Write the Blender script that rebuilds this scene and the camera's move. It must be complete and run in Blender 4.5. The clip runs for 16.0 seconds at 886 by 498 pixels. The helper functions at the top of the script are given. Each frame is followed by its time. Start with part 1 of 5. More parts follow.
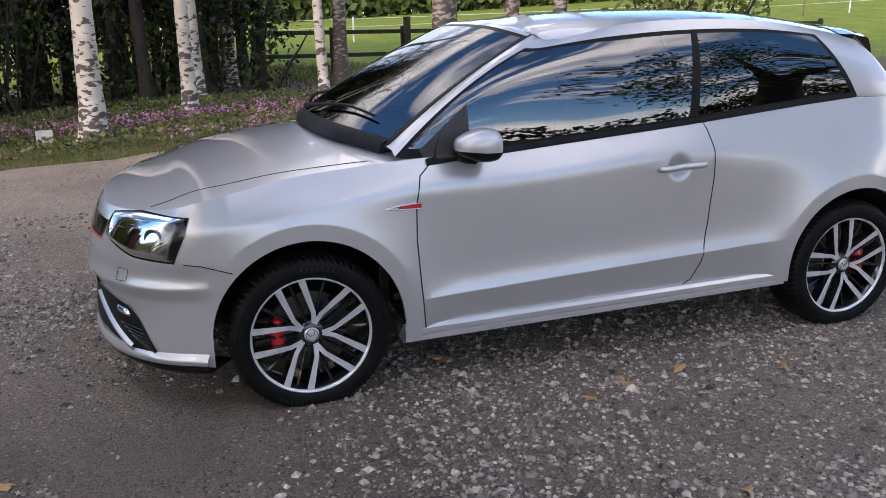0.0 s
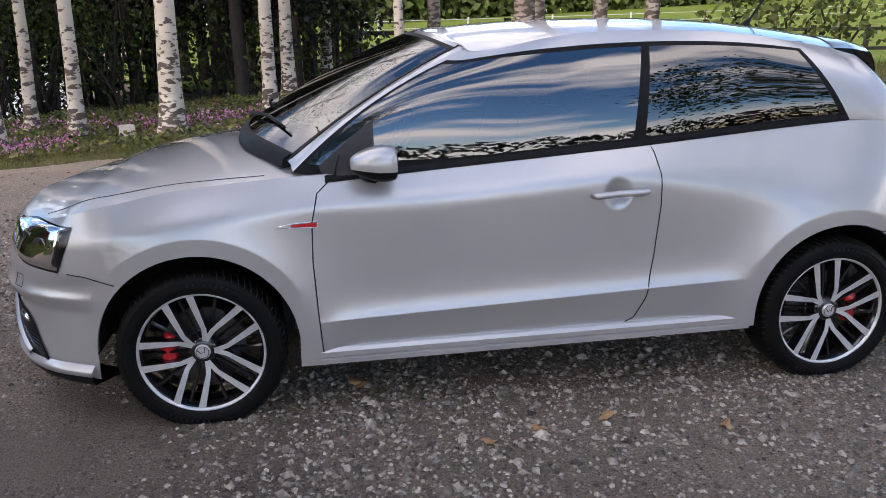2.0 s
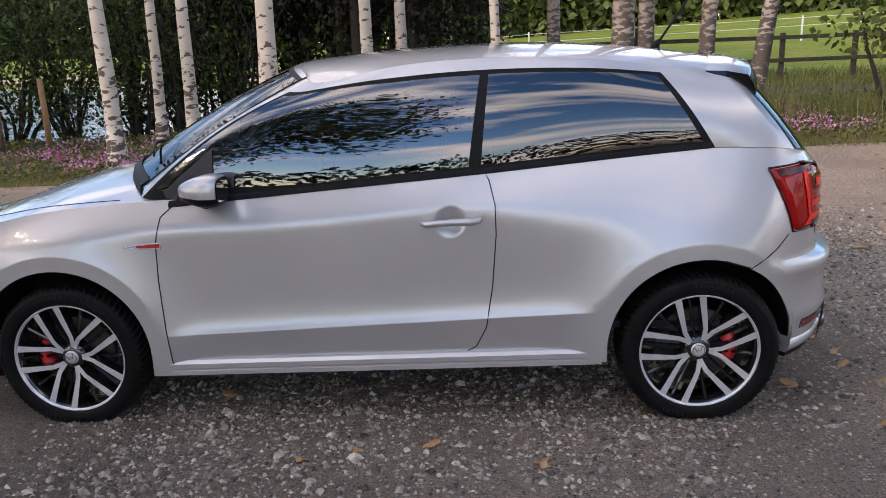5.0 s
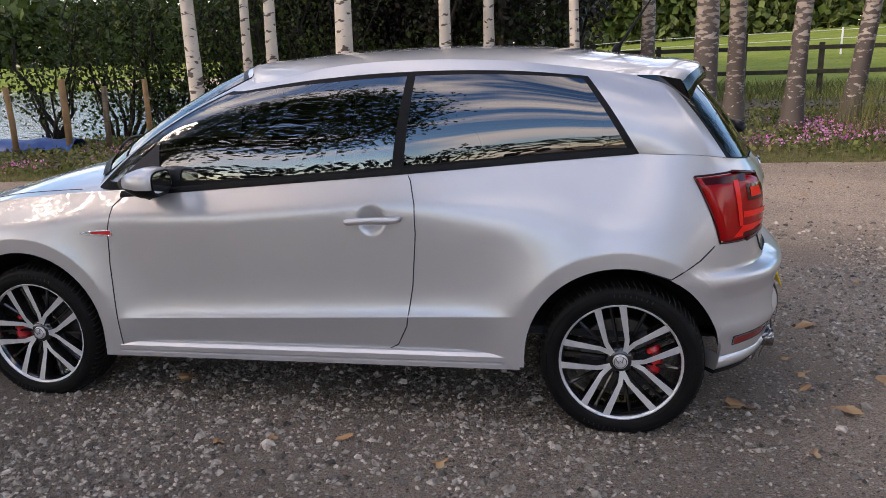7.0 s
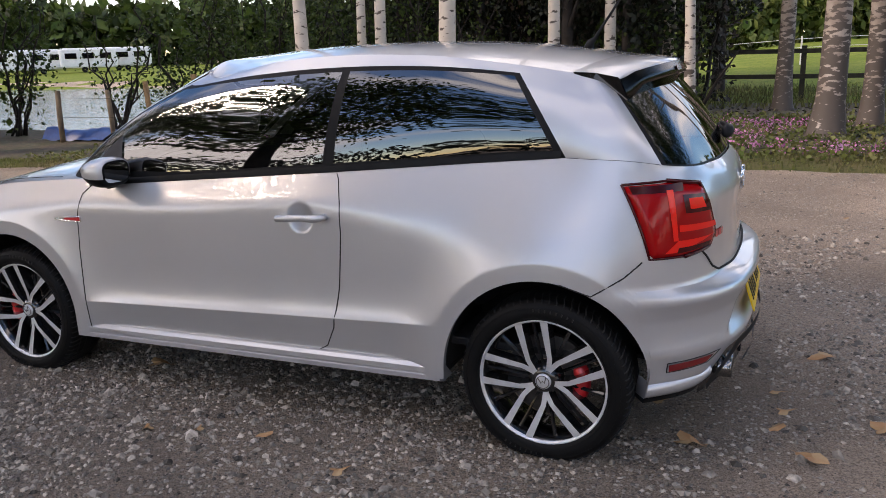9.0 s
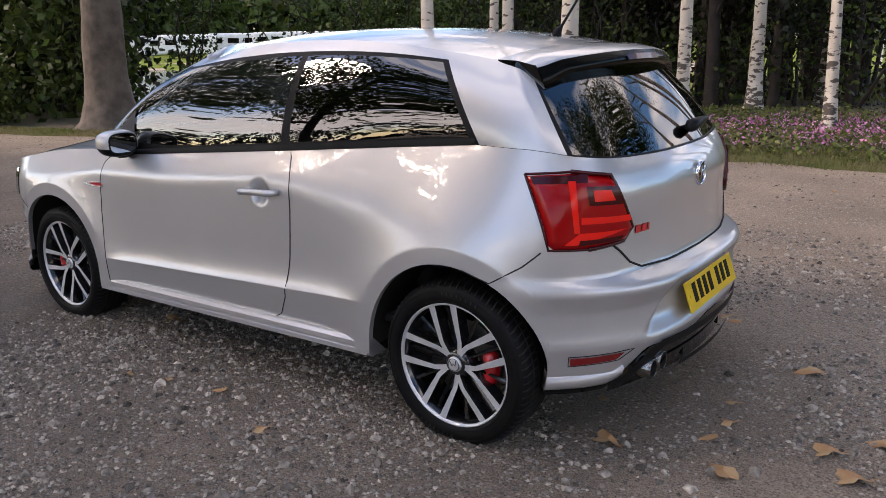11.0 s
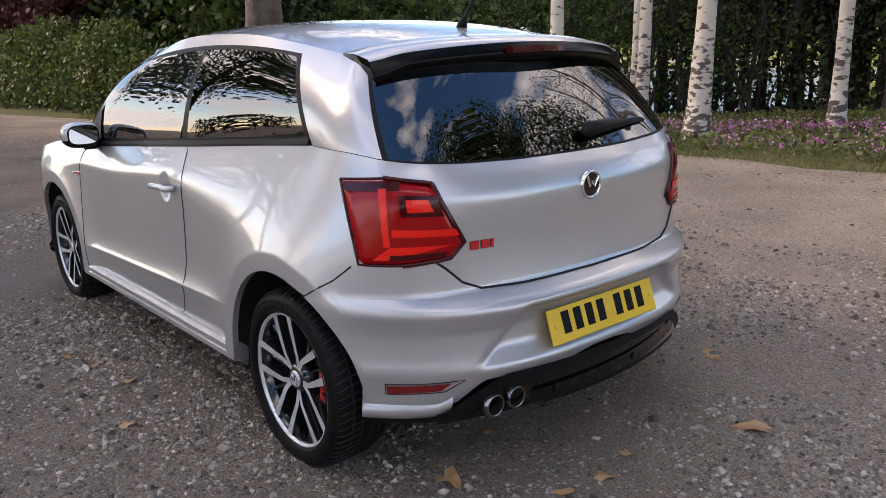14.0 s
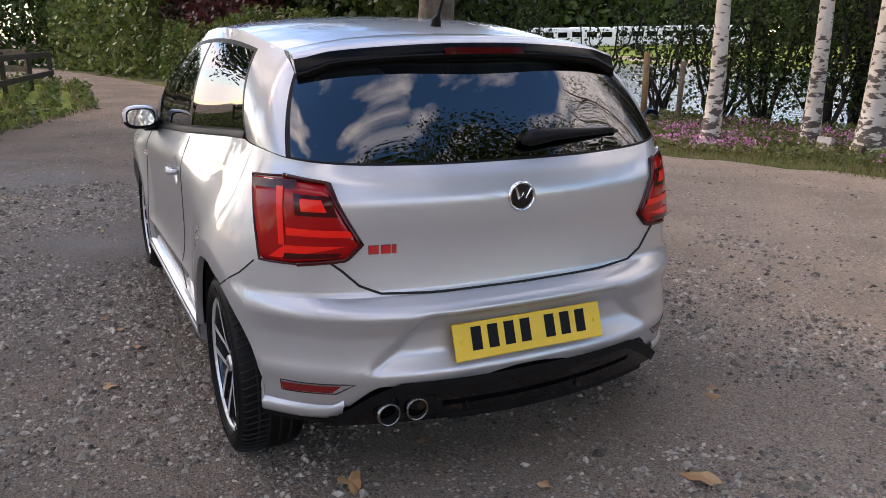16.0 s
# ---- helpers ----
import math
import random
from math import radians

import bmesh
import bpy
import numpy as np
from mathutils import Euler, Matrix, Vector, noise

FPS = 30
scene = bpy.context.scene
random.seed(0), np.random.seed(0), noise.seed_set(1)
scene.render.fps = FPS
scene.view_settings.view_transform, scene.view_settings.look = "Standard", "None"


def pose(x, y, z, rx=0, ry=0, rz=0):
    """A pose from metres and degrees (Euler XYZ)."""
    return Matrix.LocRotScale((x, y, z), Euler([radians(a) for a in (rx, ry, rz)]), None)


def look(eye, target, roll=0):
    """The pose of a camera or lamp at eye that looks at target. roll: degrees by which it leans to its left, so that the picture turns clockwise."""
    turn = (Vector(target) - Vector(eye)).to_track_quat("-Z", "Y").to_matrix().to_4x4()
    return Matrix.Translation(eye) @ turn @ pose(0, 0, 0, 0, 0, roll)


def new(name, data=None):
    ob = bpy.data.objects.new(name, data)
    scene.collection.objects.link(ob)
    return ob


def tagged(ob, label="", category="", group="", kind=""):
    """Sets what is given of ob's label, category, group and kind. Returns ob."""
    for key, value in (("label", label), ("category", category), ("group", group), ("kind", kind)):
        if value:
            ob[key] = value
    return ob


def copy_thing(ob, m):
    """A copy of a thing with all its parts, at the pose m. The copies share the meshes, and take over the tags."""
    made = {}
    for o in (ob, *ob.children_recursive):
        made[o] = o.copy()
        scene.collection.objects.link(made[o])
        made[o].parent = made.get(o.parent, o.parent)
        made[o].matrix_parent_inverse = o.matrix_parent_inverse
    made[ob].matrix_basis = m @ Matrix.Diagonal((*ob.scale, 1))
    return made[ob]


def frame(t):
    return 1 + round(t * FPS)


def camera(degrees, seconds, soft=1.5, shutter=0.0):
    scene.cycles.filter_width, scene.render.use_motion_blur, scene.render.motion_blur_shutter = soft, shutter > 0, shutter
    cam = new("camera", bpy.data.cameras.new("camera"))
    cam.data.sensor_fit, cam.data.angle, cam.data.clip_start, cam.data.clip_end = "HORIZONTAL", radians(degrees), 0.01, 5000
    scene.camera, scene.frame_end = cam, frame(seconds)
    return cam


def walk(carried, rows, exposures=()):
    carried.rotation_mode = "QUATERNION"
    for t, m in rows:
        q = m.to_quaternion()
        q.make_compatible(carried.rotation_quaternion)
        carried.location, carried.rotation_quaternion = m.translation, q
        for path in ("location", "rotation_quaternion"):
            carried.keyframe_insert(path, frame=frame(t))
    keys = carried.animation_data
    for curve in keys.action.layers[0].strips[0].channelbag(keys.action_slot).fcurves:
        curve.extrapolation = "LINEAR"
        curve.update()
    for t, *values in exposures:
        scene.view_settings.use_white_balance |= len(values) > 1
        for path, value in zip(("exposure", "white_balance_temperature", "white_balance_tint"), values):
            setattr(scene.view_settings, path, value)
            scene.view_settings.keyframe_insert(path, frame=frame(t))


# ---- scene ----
cam = camera(58.2, 16.0, soft=0.75)
METRES, EYE, TILT, LEAN, TURN = 6.6209, 1.3904, 0.0, 0.0, -18.045
ROWS = [
    (0.0, 0.0, 0.0, 0.0, -0.24, -16.01, 0.82),
    (0.5, 0.0345, -0.003, 0.0013, 2.06, -16.1, 0.48),
    (1.0, 0.0595, 0.0128, 0.0003, 4.84, -15.98, -0.33),
    (1.5, 0.0855, 0.0312, 0.0042, 6.84, -15.97, -0.34),
    (2.0, 0.1185, 0.0398, 0.004, 8.92, -15.94, 0.35),
    (2.5, 0.1616, 0.0407, 0.008, 11.68, -15.71, 0.99),
    (3.0, 0.1855, 0.0476, 0.0074, 13.51, -15.55, 1.15),
    (3.5, 0.2107, 0.0633, 0.008, 15.55, -15.53, 1.42),
    (4.0, 0.2326, 0.0702, 0.0105, 16.92, -15.41, 1.62),
    (4.5, 0.2704, 0.0707, 0.0112, 19.04, -15.14, 1.97),
    (7.0, 0.4079, 0.1245, 0.0055, 30.08, -14.24, 1.81),
    (7.5, 0.4274, 0.144, 0.0025, 32.47, -14.14, 2.02),
    (8.0, 0.4465, 0.1719, 0.0029, 35.0, -14.08, 1.64),
    (8.5, 0.4641, 0.1907, 0.0019, 37.62, -14.08, 1.99),
    (9.0, 0.4983, 0.2118, -0.0001, 41.24, -14.01, 1.65),
    (11.5, 0.6046, 0.3242, -0.0055, 55.57, -14.73, 1.02),
    (12.0, 0.6106, 0.3545, -0.008, 56.83, -14.73, 0.89),
    (12.5, 0.6145, 0.3859, -0.0061, 58.51, -14.71, 0.72),
    (13.0, 0.624, 0.4101, -0.0074, 61.14, -14.66, 1.32),
    (13.5, 0.6428, 0.4416, -0.0077, 64.72, -14.57, 1.67),
    (14.0, 0.648, 0.4661, -0.0088, 67.96, -14.56, 1.37),
    (14.5, 0.6471, 0.498, -0.0089, 72.23, -14.67, 0.83),
    (15.0, 0.649, 0.522, -0.0079, 76.19, -14.83, 0.47),
    (15.5, 0.6628, 0.5579, -0.0062, 80.94, -14.74, 0.46),
    (16.0, 0.6708, 0.5905, -0.0074, 82.51, -14.82, -0.05),
]
walk(cam, [(t, pose(-1.6212, -3.5654, EYE, TILT, LEAN, TURN) @ pose(METRES * x, METRES * y, METRES * z, 90 + pitch, roll, yaw)) for t, x, y, z, yaw, pitch, roll in ROWS],
     exposures=[(0.0, 1.22, 6900, 19), (7.0, 1.07, 7400, 22), (12.0, 1.12, 7400, 22), (16.0, 1.24, 7400, 22)])

# ---- world and light ----
world = bpy.data.worlds.new("sky")
scene.world = world
world.use_nodes = True
wn = world.node_tree
wn.nodes.clear()
SUN_EL, SUN_AZ = radians(32), radians(232)   # azimuth clockwise from +y
w_out = wn.nodes.new("ShaderNodeOutputWorld")
w_bg = wn.nodes.new("ShaderNodeBackground")
w_sky = wn.nodes.new("ShaderNodeTexSky")
w_sky.sky_type, w_sky.sun_disc = "NISHITA", False
w_sky.sun_elevation, w_sky.sun_rotation = SUN_EL, SUN_AZ
w_sky.dust_density, w_sky.ozone_density, w_sky.air_density = 0.2, 2.5, 1.0
w_map = wn.nodes.new("ShaderNodeMapping")
w_tc = wn.nodes.new("ShaderNodeTexCoord")
w_map.inputs["Scale"].default_value = (1.6, 1.6, 6.0)
w_noise = wn.nodes.new("ShaderNodeTexNoise")
w_noise.inputs["Scale"].default_value, w_noise.inputs["Detail"].default_value = 1.3, 9
w_ramp = wn.nodes.new("ShaderNodeValToRGB")
w_ramp.color_ramp.elements[0].position, w_ramp.color_ramp.elements[1].position = 0.46, 0.62
w_mix = wn.nodes.new("ShaderNodeMix")
w_mix.data_type = "RGBA"
w_mix.inputs[7].default_value = (8.5, 8.6, 8.8, 1)
wn.links.new(w_tc.outputs["Generated"], w_map.inputs["Vector"])
wn.links.new(w_map.outputs["Vector"], w_noise.inputs["Vector"])
wn.links.new(w_noise.outputs["Fac"], w_ramp.inputs["Fac"])
wn.links.new(w_ramp.outputs["Color"], w_mix.inputs[0])
w_hue = wn.nodes.new("ShaderNodeHueSaturation")
w_hue.inputs["Saturation"].default_value = 1.22
wn.links.new(w_sky.outputs["Color"], w_hue.inputs["Color"])
wn.links.new(w_hue.outputs["Color"], w_mix.inputs[6])
wn.links.new(w_mix.outputs[2], w_bg.inputs["Color"])
wn.links.new(w_bg.outputs["Background"], w_out.inputs["Surface"])
w_bg.inputs["Strength"].default_value = 0.15
sun = new("sun", bpy.data.lights.new("sun", "SUN"))
sun.data.energy, sun.data.angle, sun.data.color = 1.5, radians(14), (1.0, 0.88, 0.74)
sun.matrix_world = look((math.sin(SUN_AZ) * 30, math.cos(SUN_AZ) * 30, math.tan(SUN_EL) * 30), (0, 0, 0))


# ---- materials ----
def mat(name, base, rough=0.6, metal=0.0, alt=None, scale=6.0, bump=0.0, bump_scale=None, fine=None, fine_scale=None, coat=0.0, detail=6, spread=(0.35, 0.65), island=0.0, spec=0.5):
    """A principled material; alt mixes in by noise, fine is a third, smaller pattern; island varies loose pieces in brightness."""
    m = bpy.data.materials.new(name)
    m.use_nodes = True
    nt = m.node_tree
    b = nt.nodes["Principled BSDF"]
    b.inputs["Base Color"].default_value = (*base, 1)
    b.inputs["Roughness"].default_value, b.inputs["Metallic"].default_value = rough, metal
    b.inputs["Specular IOR Level"].default_value = spec
    if coat:
        b.inputs["Coat Weight"].default_value, b.inputs["Coat Roughness"].default_value = coat, 0.02
    tc = nt.nodes.new("ShaderNodeTexCoord")
    colour = None

    def noise_mix(before, other, sc, lo, hi):
        n = nt.nodes.new("ShaderNodeTexNoise")
        n.inputs["Scale"].default_value, n.inputs["Detail"].default_value = sc, detail
        nt.links.new(tc.outputs["Object"], n.inputs["Vector"])
        r = nt.nodes.new("ShaderNodeMapRange")
        r.inputs[1].default_value, r.inputs[2].default_value = lo, hi
        nt.links.new(n.outputs["Fac"], r.inputs[0])
        x = nt.nodes.new("ShaderNodeMix")
        x.data_type = "RGBA"
        nt.links.new(r.outputs[0], x.inputs[0])
        if before is None:
            x.inputs[6].default_value = (*base, 1)
        else:
            nt.links.new(before, x.inputs[6])
        x.inputs[7].default_value = (*other, 1)
        return x.outputs[2]
    if alt:
        colour = noise_mix(None, alt, scale, *spread)
    if fine:
        colour = noise_mix(colour, fine, fine_scale or scale * 9, 0.52, 0.68)
    if island:
        g = nt.nodes.new("ShaderNodeNewGeometry")
        r = nt.nodes.new("ShaderNodeMapRange")
        r.inputs[3].default_value, r.inputs[4].default_value = 1 - island, 1 + island
        nt.links.new(g.outputs["Random Per Island"], r.inputs[0])
        h = nt.nodes.new("ShaderNodeHueSaturation")
        h.inputs["Color"].default_value = (*base, 1)
        if colour:
            nt.links.new(colour, h.inputs["Color"])
        nt.links.new(r.outputs[0], h.inputs["Value"])
        colour = h.outputs["Color"]
    if colour:
        nt.links.new(colour, b.inputs["Base Color"])
    if bump:
        n = nt.nodes.new("ShaderNodeTexNoise")
        n.inputs["Scale"].default_value, n.inputs["Detail"].default_value = bump_scale or scale * 6, 8
        nt.links.new(tc.outputs["Object"], n.inputs["Vector"])
        bp = nt.nodes.new("ShaderNodeBump")
        bp.inputs["Strength"].default_value, bp.inputs["Distance"].default_value = min(1, bump * 10), bump
        nt.links.new(n.outputs["Fac"], bp.inputs["Height"])
        nt.links.new(bp.outputs["Normal"], b.inputs["Normal"])
    return m


def leaf_mat(name, base, alt, scale=1.2, thin=0.3, island=0.45):
    m = mat(name, base, 0.55, 0, alt, scale, island=island, spec=0.3)
    nt = m.node_tree
    b = nt.nodes["Principled BSDF"]
    t = nt.nodes.new("ShaderNodeBsdfTranslucent")
    s = nt.nodes.new("ShaderNodeMixShader")
    s.inputs[0].default_value = thin
    nt.links.new(b.inputs["Base Color"].links[0].from_socket, t.inputs["Color"])
    nt.links.new(b.outputs[0], s.inputs[1])
    nt.links.new(t.outputs[0], s.inputs[2])
    nt.links.new(s.outputs[0], nt.nodes["Material Output"].inputs["Surface"])
    return m


def glass_mat(name, tint, opaque):
    """Tinted car glass: a clear sheet that takes its tint off the light, with a sharp reflection on top."""
    m = bpy.data.materials.new(name)
    m.use_nodes = True
    nt = m.node_tree
    nt.nodes.remove(nt.nodes["Principled BSDF"])
    tr = nt.nodes.new("ShaderNodeBsdfTransparent")
    tr.inputs[0].default_value = (*tint, 1)
    gl = nt.nodes.new("ShaderNodeBsdfGlossy")
    gl.inputs["Roughness"].default_value = 0.0
    fr = nt.nodes.new("ShaderNodeFresnel")
    fr.inputs[0].default_value = opaque
    s = nt.nodes.new("ShaderNodeMixShader")
    nt.links.new(fr.outputs[0], s.inputs[0])
    nt.links.new(tr.outputs[0], s.inputs[1])
    nt.links.new(gl.outputs[0], s.inputs[2])
    nt.links.new(s.outputs[0], nt.nodes["Material Output"].inputs["Surface"])
    return m


PAINT = mat("silver_paint", (0.525, 0.518, 0.52), 0.37, 0.62, (0.505, 0.50, 0.502), 3.0, coat=1.0, bump=0.00015, bump_scale=900)
TRIM = mat("black_plastic", (0.006, 0.006, 0.007), 0.45, 0, (0.010, 0.010, 0.010), 20, bump=0.0004, bump_scale=300, spec=0.14)
SAIL = mat("grained_dark_plastic", (0.040, 0.037, 0.040), 0.55, 0, (0.034, 0.032, 0.034), 30, bump=0.0004, bump_scale=300, spec=0.35)
GLOSS = mat("gloss_black", (0.004, 0.004, 0.0045), 0.06, 0, spec=0.5)
SATIN = mat("satin_black", (0.003, 0.003, 0.003), 0.2, spec=0.12)
GAP = mat("gap_black", (0.006, 0.006, 0.006), 0.8)
WELL = mat("underbody_black", (0.012, 0.012, 0.012), 0.9, 0, (0.02, 0.018, 0.015), 8, bump=0.002)
DARK_CHROME = mat("smoked_chrome", (0.20, 0.20, 0.205), 0.22, 1.0)
CHROME = mat("chrome", (0.8, 0.8, 0.82), 0.08, 1.0)
GLASS = glass_mat("side_glass", (0.26, 0.30, 0.29), 2.6)
GLASS_DARK = glass_mat("privacy_glass", (0.05, 0.056, 0.06), 2.35)
RUBBER = mat("tyre_rubber", (0.0045, 0.0045, 0.005), 0.55, 0, (0.008, 0.0075, 0.007), 14, bump=0.001, bump_scale=120, spec=0.12)
LETTER = mat("raised_rubber", (0.012, 0.012, 0.013), 0.42, spec=0.4)
RIM_FACE = mat("machined_alloy", (0.74, 0.74, 0.75), 0.34, 0.55, (0.66, 0.66, 0.67), 40, coat=0.5)
RIM_BLACK = mat("gloss_black_alloy", (0.012, 0.012, 0.013), 0.18, 0.2, coat=1.0)
DISC = mat("brake_disc", (0.14, 0.13, 0.125), 0.4, 0.8, (0.10, 0.09, 0.085), 30)
RED = mat("caliper_red", (0.55, 0.012, 0.016), 0.3, 0, coat=0.6)
LAMP_RED = mat("tail_lamp_red", (0.34, 0.002, 0.003), 0.10, 0, coat=0.2, spec=0.25)
LAMP_DARK = mat("tail_lamp_dark_red", (0.05, 0.001, 0.002), 0.10, 0, coat=0.2, spec=0.25)
LAMP_DEEP = mat("reflector_red", (0.20, 0.006, 0.008), 0.2, 0, coat=0.6)
LAMP_BRIGHT = mat("tail_lamp_bright_red", (0.90, 0.018, 0.010), 0.12, 0, coat=0.2, spec=0.25)
LENS = glass_mat("lamp_lens", (0.75, 0.77, 0.78), 1.5)
SEAT = mat("seat_cloth", (0.014, 0.014, 0.015), 0.85, 0, (0.022, 0.022, 0.024), 60, bump=0.001)
PLATE = mat("plate_yellow", (0.78, 0.50, 0.01), 0.35, 0, (0.74, 0.47, 0.01), 12)
INK = mat("plate_black", (0.004, 0.004, 0.004), 0.4, spec=0.12)
EXHAUST = mat("exhaust_steel", (0.26, 0.255, 0.25), 0.2, 1.0)
MIRROR = mat("mirror_glass", (0.75, 0.78, 0.8), 0.0, 1.0)



def gravel_ground():
    """Trodden earth with fine chippings pressed in, paler towards +x and +y, and a damp dark stretch with softer gloss.
    """
    m = mat("gravel_ground", (0.34, 0.258, 0.192), 0.9, 0, (0.125, 0.094, 0.070), 0.8, detail=15, spread=(0.36, 0.62), spec=0.25)
    nt = m.node_tree
    b = nt.nodes["Principled BSDF"]
    soil = b.inputs["Base Color"].links[0].from_socket
    tc = nt.nodes.new("ShaderNodeTexCoord")

    def node(kind, **values):
        n = nt.nodes.new(kind)
        for k, v in values.items():
            n.inputs[k].default_value = v
        return n

    def ranged(source, lo, hi, out_lo=0.0, out_hi=1.0):
        r = nt.nodes.new("ShaderNodeMapRange")
        for k, v in enumerate((lo, hi, out_lo, out_hi)):
            r.inputs[k + 1].default_value = v
        nt.links.new(source, r.inputs[0])
        return r.outputs[0]

    def maths(op, one, two):
        n = nt.nodes.new("ShaderNodeMath")
        n.operation = op
        for k, v in enumerate((one, two)):
            if isinstance(v, (int, float)):
                n.inputs[k].default_value = v
            else:
                nt.links.new(v, n.inputs[k])
        return n.outputs[0]

    def mixed(fac, one, two, blend="MIX"):
        n = nt.nodes.new("ShaderNodeMix")
        n.data_type, n.blend_type = "RGBA", blend
        for k, v in ((0, fac), (6, one), (7, two)):
            if isinstance(v, tuple):
                n.inputs[k].default_value = (*v, 1)
            elif isinstance(v, (int, float)):
                n.inputs[k].default_value = v
            else:
                nt.links.new(v, n.inputs[k])
        return n.outputs[2]
    patches = node("ShaderNodeTexNoise", Scale=1.7, Detail=6.0)
    grit = node("ShaderNodeTexNoise", Scale=160.0, Detail=6.0)
    chips = node("ShaderNodeTexVoronoi", Scale=62.0)
    small = node("ShaderNodeTexVoronoi", Scale=150.0)
    for n in (patches, grit, chips, small):
        nt.links.new(tc.outputs["Object"], n.inputs["Vector"])
    tone = nt.nodes.new("ShaderNodeSeparateColor")
    nt.links.new(chips.outputs["Color"], tone.inputs[0])
    fine_tone = nt.nodes.new("ShaderNodeSeparateColor")
    nt.links.new(small.outputs["Color"], fine_tone.inputs[0])
    picked = maths("MULTIPLY", ranged(tone.outputs[1], 0.52, 0.60), ranged(patches.outputs["Fac"], 0.36, 0.54))
    picked = maths("MULTIPLY", picked, ranged(chips.outputs["Distance"], 0.50, 0.38))
    chip_colour = mixed(tone.outputs[0], (0.08, 0.069, 0.060), (0.46, 0.40, 0.335))
    colour = mixed(ranged(grit.outputs["Fac"], 0.3, 0.72, 0.0, 0.75), mixed(ranged(fine_tone.outputs[0], 0.2, 0.9, 0.0, 0.85), soil, (0.045, 0.034, 0.026)), (0.40, 0.32, 0.248))
    colour = mixed(picked, colour, chip_colour)
    # damp stretch beside and before the car
    sep = nt.nodes.new("ShaderNodeSeparateXYZ")
    nt.links.new(tc.outputs["Object"], sep.inputs[0])
    dx = maths("DIVIDE", maths("SUBTRACT", sep.outputs[0], -3.1), 3.4)
    dy = maths("DIVIDE", maths("SUBTRACT", sep.outputs[1], -1.7), 1.25)
    reach = maths("ADD", maths("MULTIPLY", dx, dx), maths("MULTIPLY", dy, dy))
    reach = maths("ADD", reach, maths("MULTIPLY", maths("SUBTRACT", patches.outputs["Fac"], 0.5), 3.0))
    damp = ranged(reach, 1.25, 0.35)
    # ground colour turns paler past x 1.2 and past y 0.8
    paler = maths("MAXIMUM", ranged(sep.outputs[0], 1.2, 3.4, 0.0, 0.7), ranged(sep.outputs[1], 0.8, 3.4))
    colour = mixed(maths("MULTIPLY", damp, 0.62), colour, mixed(1.0, colour, (0.42, 0.41, 0.40), "MULTIPLY"))
    colour = mixed(maths("MULTIPLY", paler, 0.85), colour, mixed(1.0, colour, (1.85, 1.82, 1.78), "MULTIPLY"))
    nt.links.new(colour, b.inputs["Base Color"])
    nt.links.new(maths("SUBTRACT", 0.92, maths("MULTIPLY", damp, 0.42)), b.inputs["Roughness"])
    height = maths("ADD", maths("MULTIPLY", grit.outputs["Fac"], 0.5), maths("MULTIPLY", picked, 0.9))
    height = maths("ADD", height, maths("MULTIPLY", fine_tone.outputs[1], 0.25))
    bp = node("ShaderNodeBump", Strength=1.0, Distance=0.035)
    nt.links.new(height, bp.inputs["Height"])
    nt.links.new(bp.outputs["Normal"], b.inputs["Normal"])
    return m


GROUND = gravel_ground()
STONE = mat("grey_stone", (0.36, 0.31, 0.252), 0.8, 0, (0.14, 0.12, 0.10), 30, bump=0.003, island=0.72, spec=0.25)
GRASS = mat("meadow_grass", (0.115, 0.165, 0.020), 0.95, 0, (0.18, 0.205, 0.04), 0.6, bump=0.03, bump_scale=20, fine=(0.08, 0.12, 0.02), spec=0.08)
VERGE = mat("verge_turf", (0.085, 0.095, 0.03), 0.95, 0, (0.13, 0.105, 0.055), 1.6, bump=0.03, bump_scale=20, fine=(0.05, 0.06, 0.022), spec=0.1)
EARTH = mat("wood_floor", (0.07, 0.052, 0.035), 0.95, 0, (0.045, 0.05, 0.02), 1.5, bump=0.03, bump_scale=14, fine=(0.12, 0.09, 0.05))
WATER = mat("pond_water", (0.16, 0.18, 0.18), 0.10, 0, (0.12, 0.14, 0.14), 0.4, bump=0.06, bump_scale=2.2)
BARK_DARK = mat("dark_bark", (0.030, 0.023, 0.019), 0.9, 0, (0.016, 0.012, 0.010), 7, bump=0.02, bump_scale=25)
BARK_GREY = mat("beech_bark", (0.13, 0.105, 0.085), 0.88, 0, (0.06, 0.048, 0.038), 4.0, bump=0.04, bump_scale=12)
FENCE = mat("dark_fence_timber", (0.035, 0.028, 0.021), 0.85, 0, (0.055, 0.05, 0.03), 8, bump=0.004)
TIMBER = mat("weathered_timber", (0.20, 0.145, 0.09), 0.85, 0, (0.12, 0.09, 0.06), 9, bump=0.004)
STAKE = mat("new_stake_timber", (0.30, 0.18, 0.08), 0.8, 0, (0.22, 0.13, 0.06), 9, bump=0.003)
TARP = mat("blue_tarpaulin", (0.03, 0.09, 0.28), 0.4, 0, (0.02, 0.06, 0.2), 6, bump=0.02, bump_scale=8)
WHITE = mat("white_panel", (0.72, 0.72, 0.72), 0.5, 0, (0.62, 0.62, 0.62), 3)
LEAF = leaf_mat("green_leaves", (0.030, 0.055, 0.012), (0.055, 0.080, 0.017), island=0.6)
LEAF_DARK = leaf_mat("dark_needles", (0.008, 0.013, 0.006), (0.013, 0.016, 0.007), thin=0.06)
LEAF_BROWN = leaf_mat("dead_twigs", (0.030, 0.022, 0.016), (0.018, 0.014, 0.010), thin=0.03)
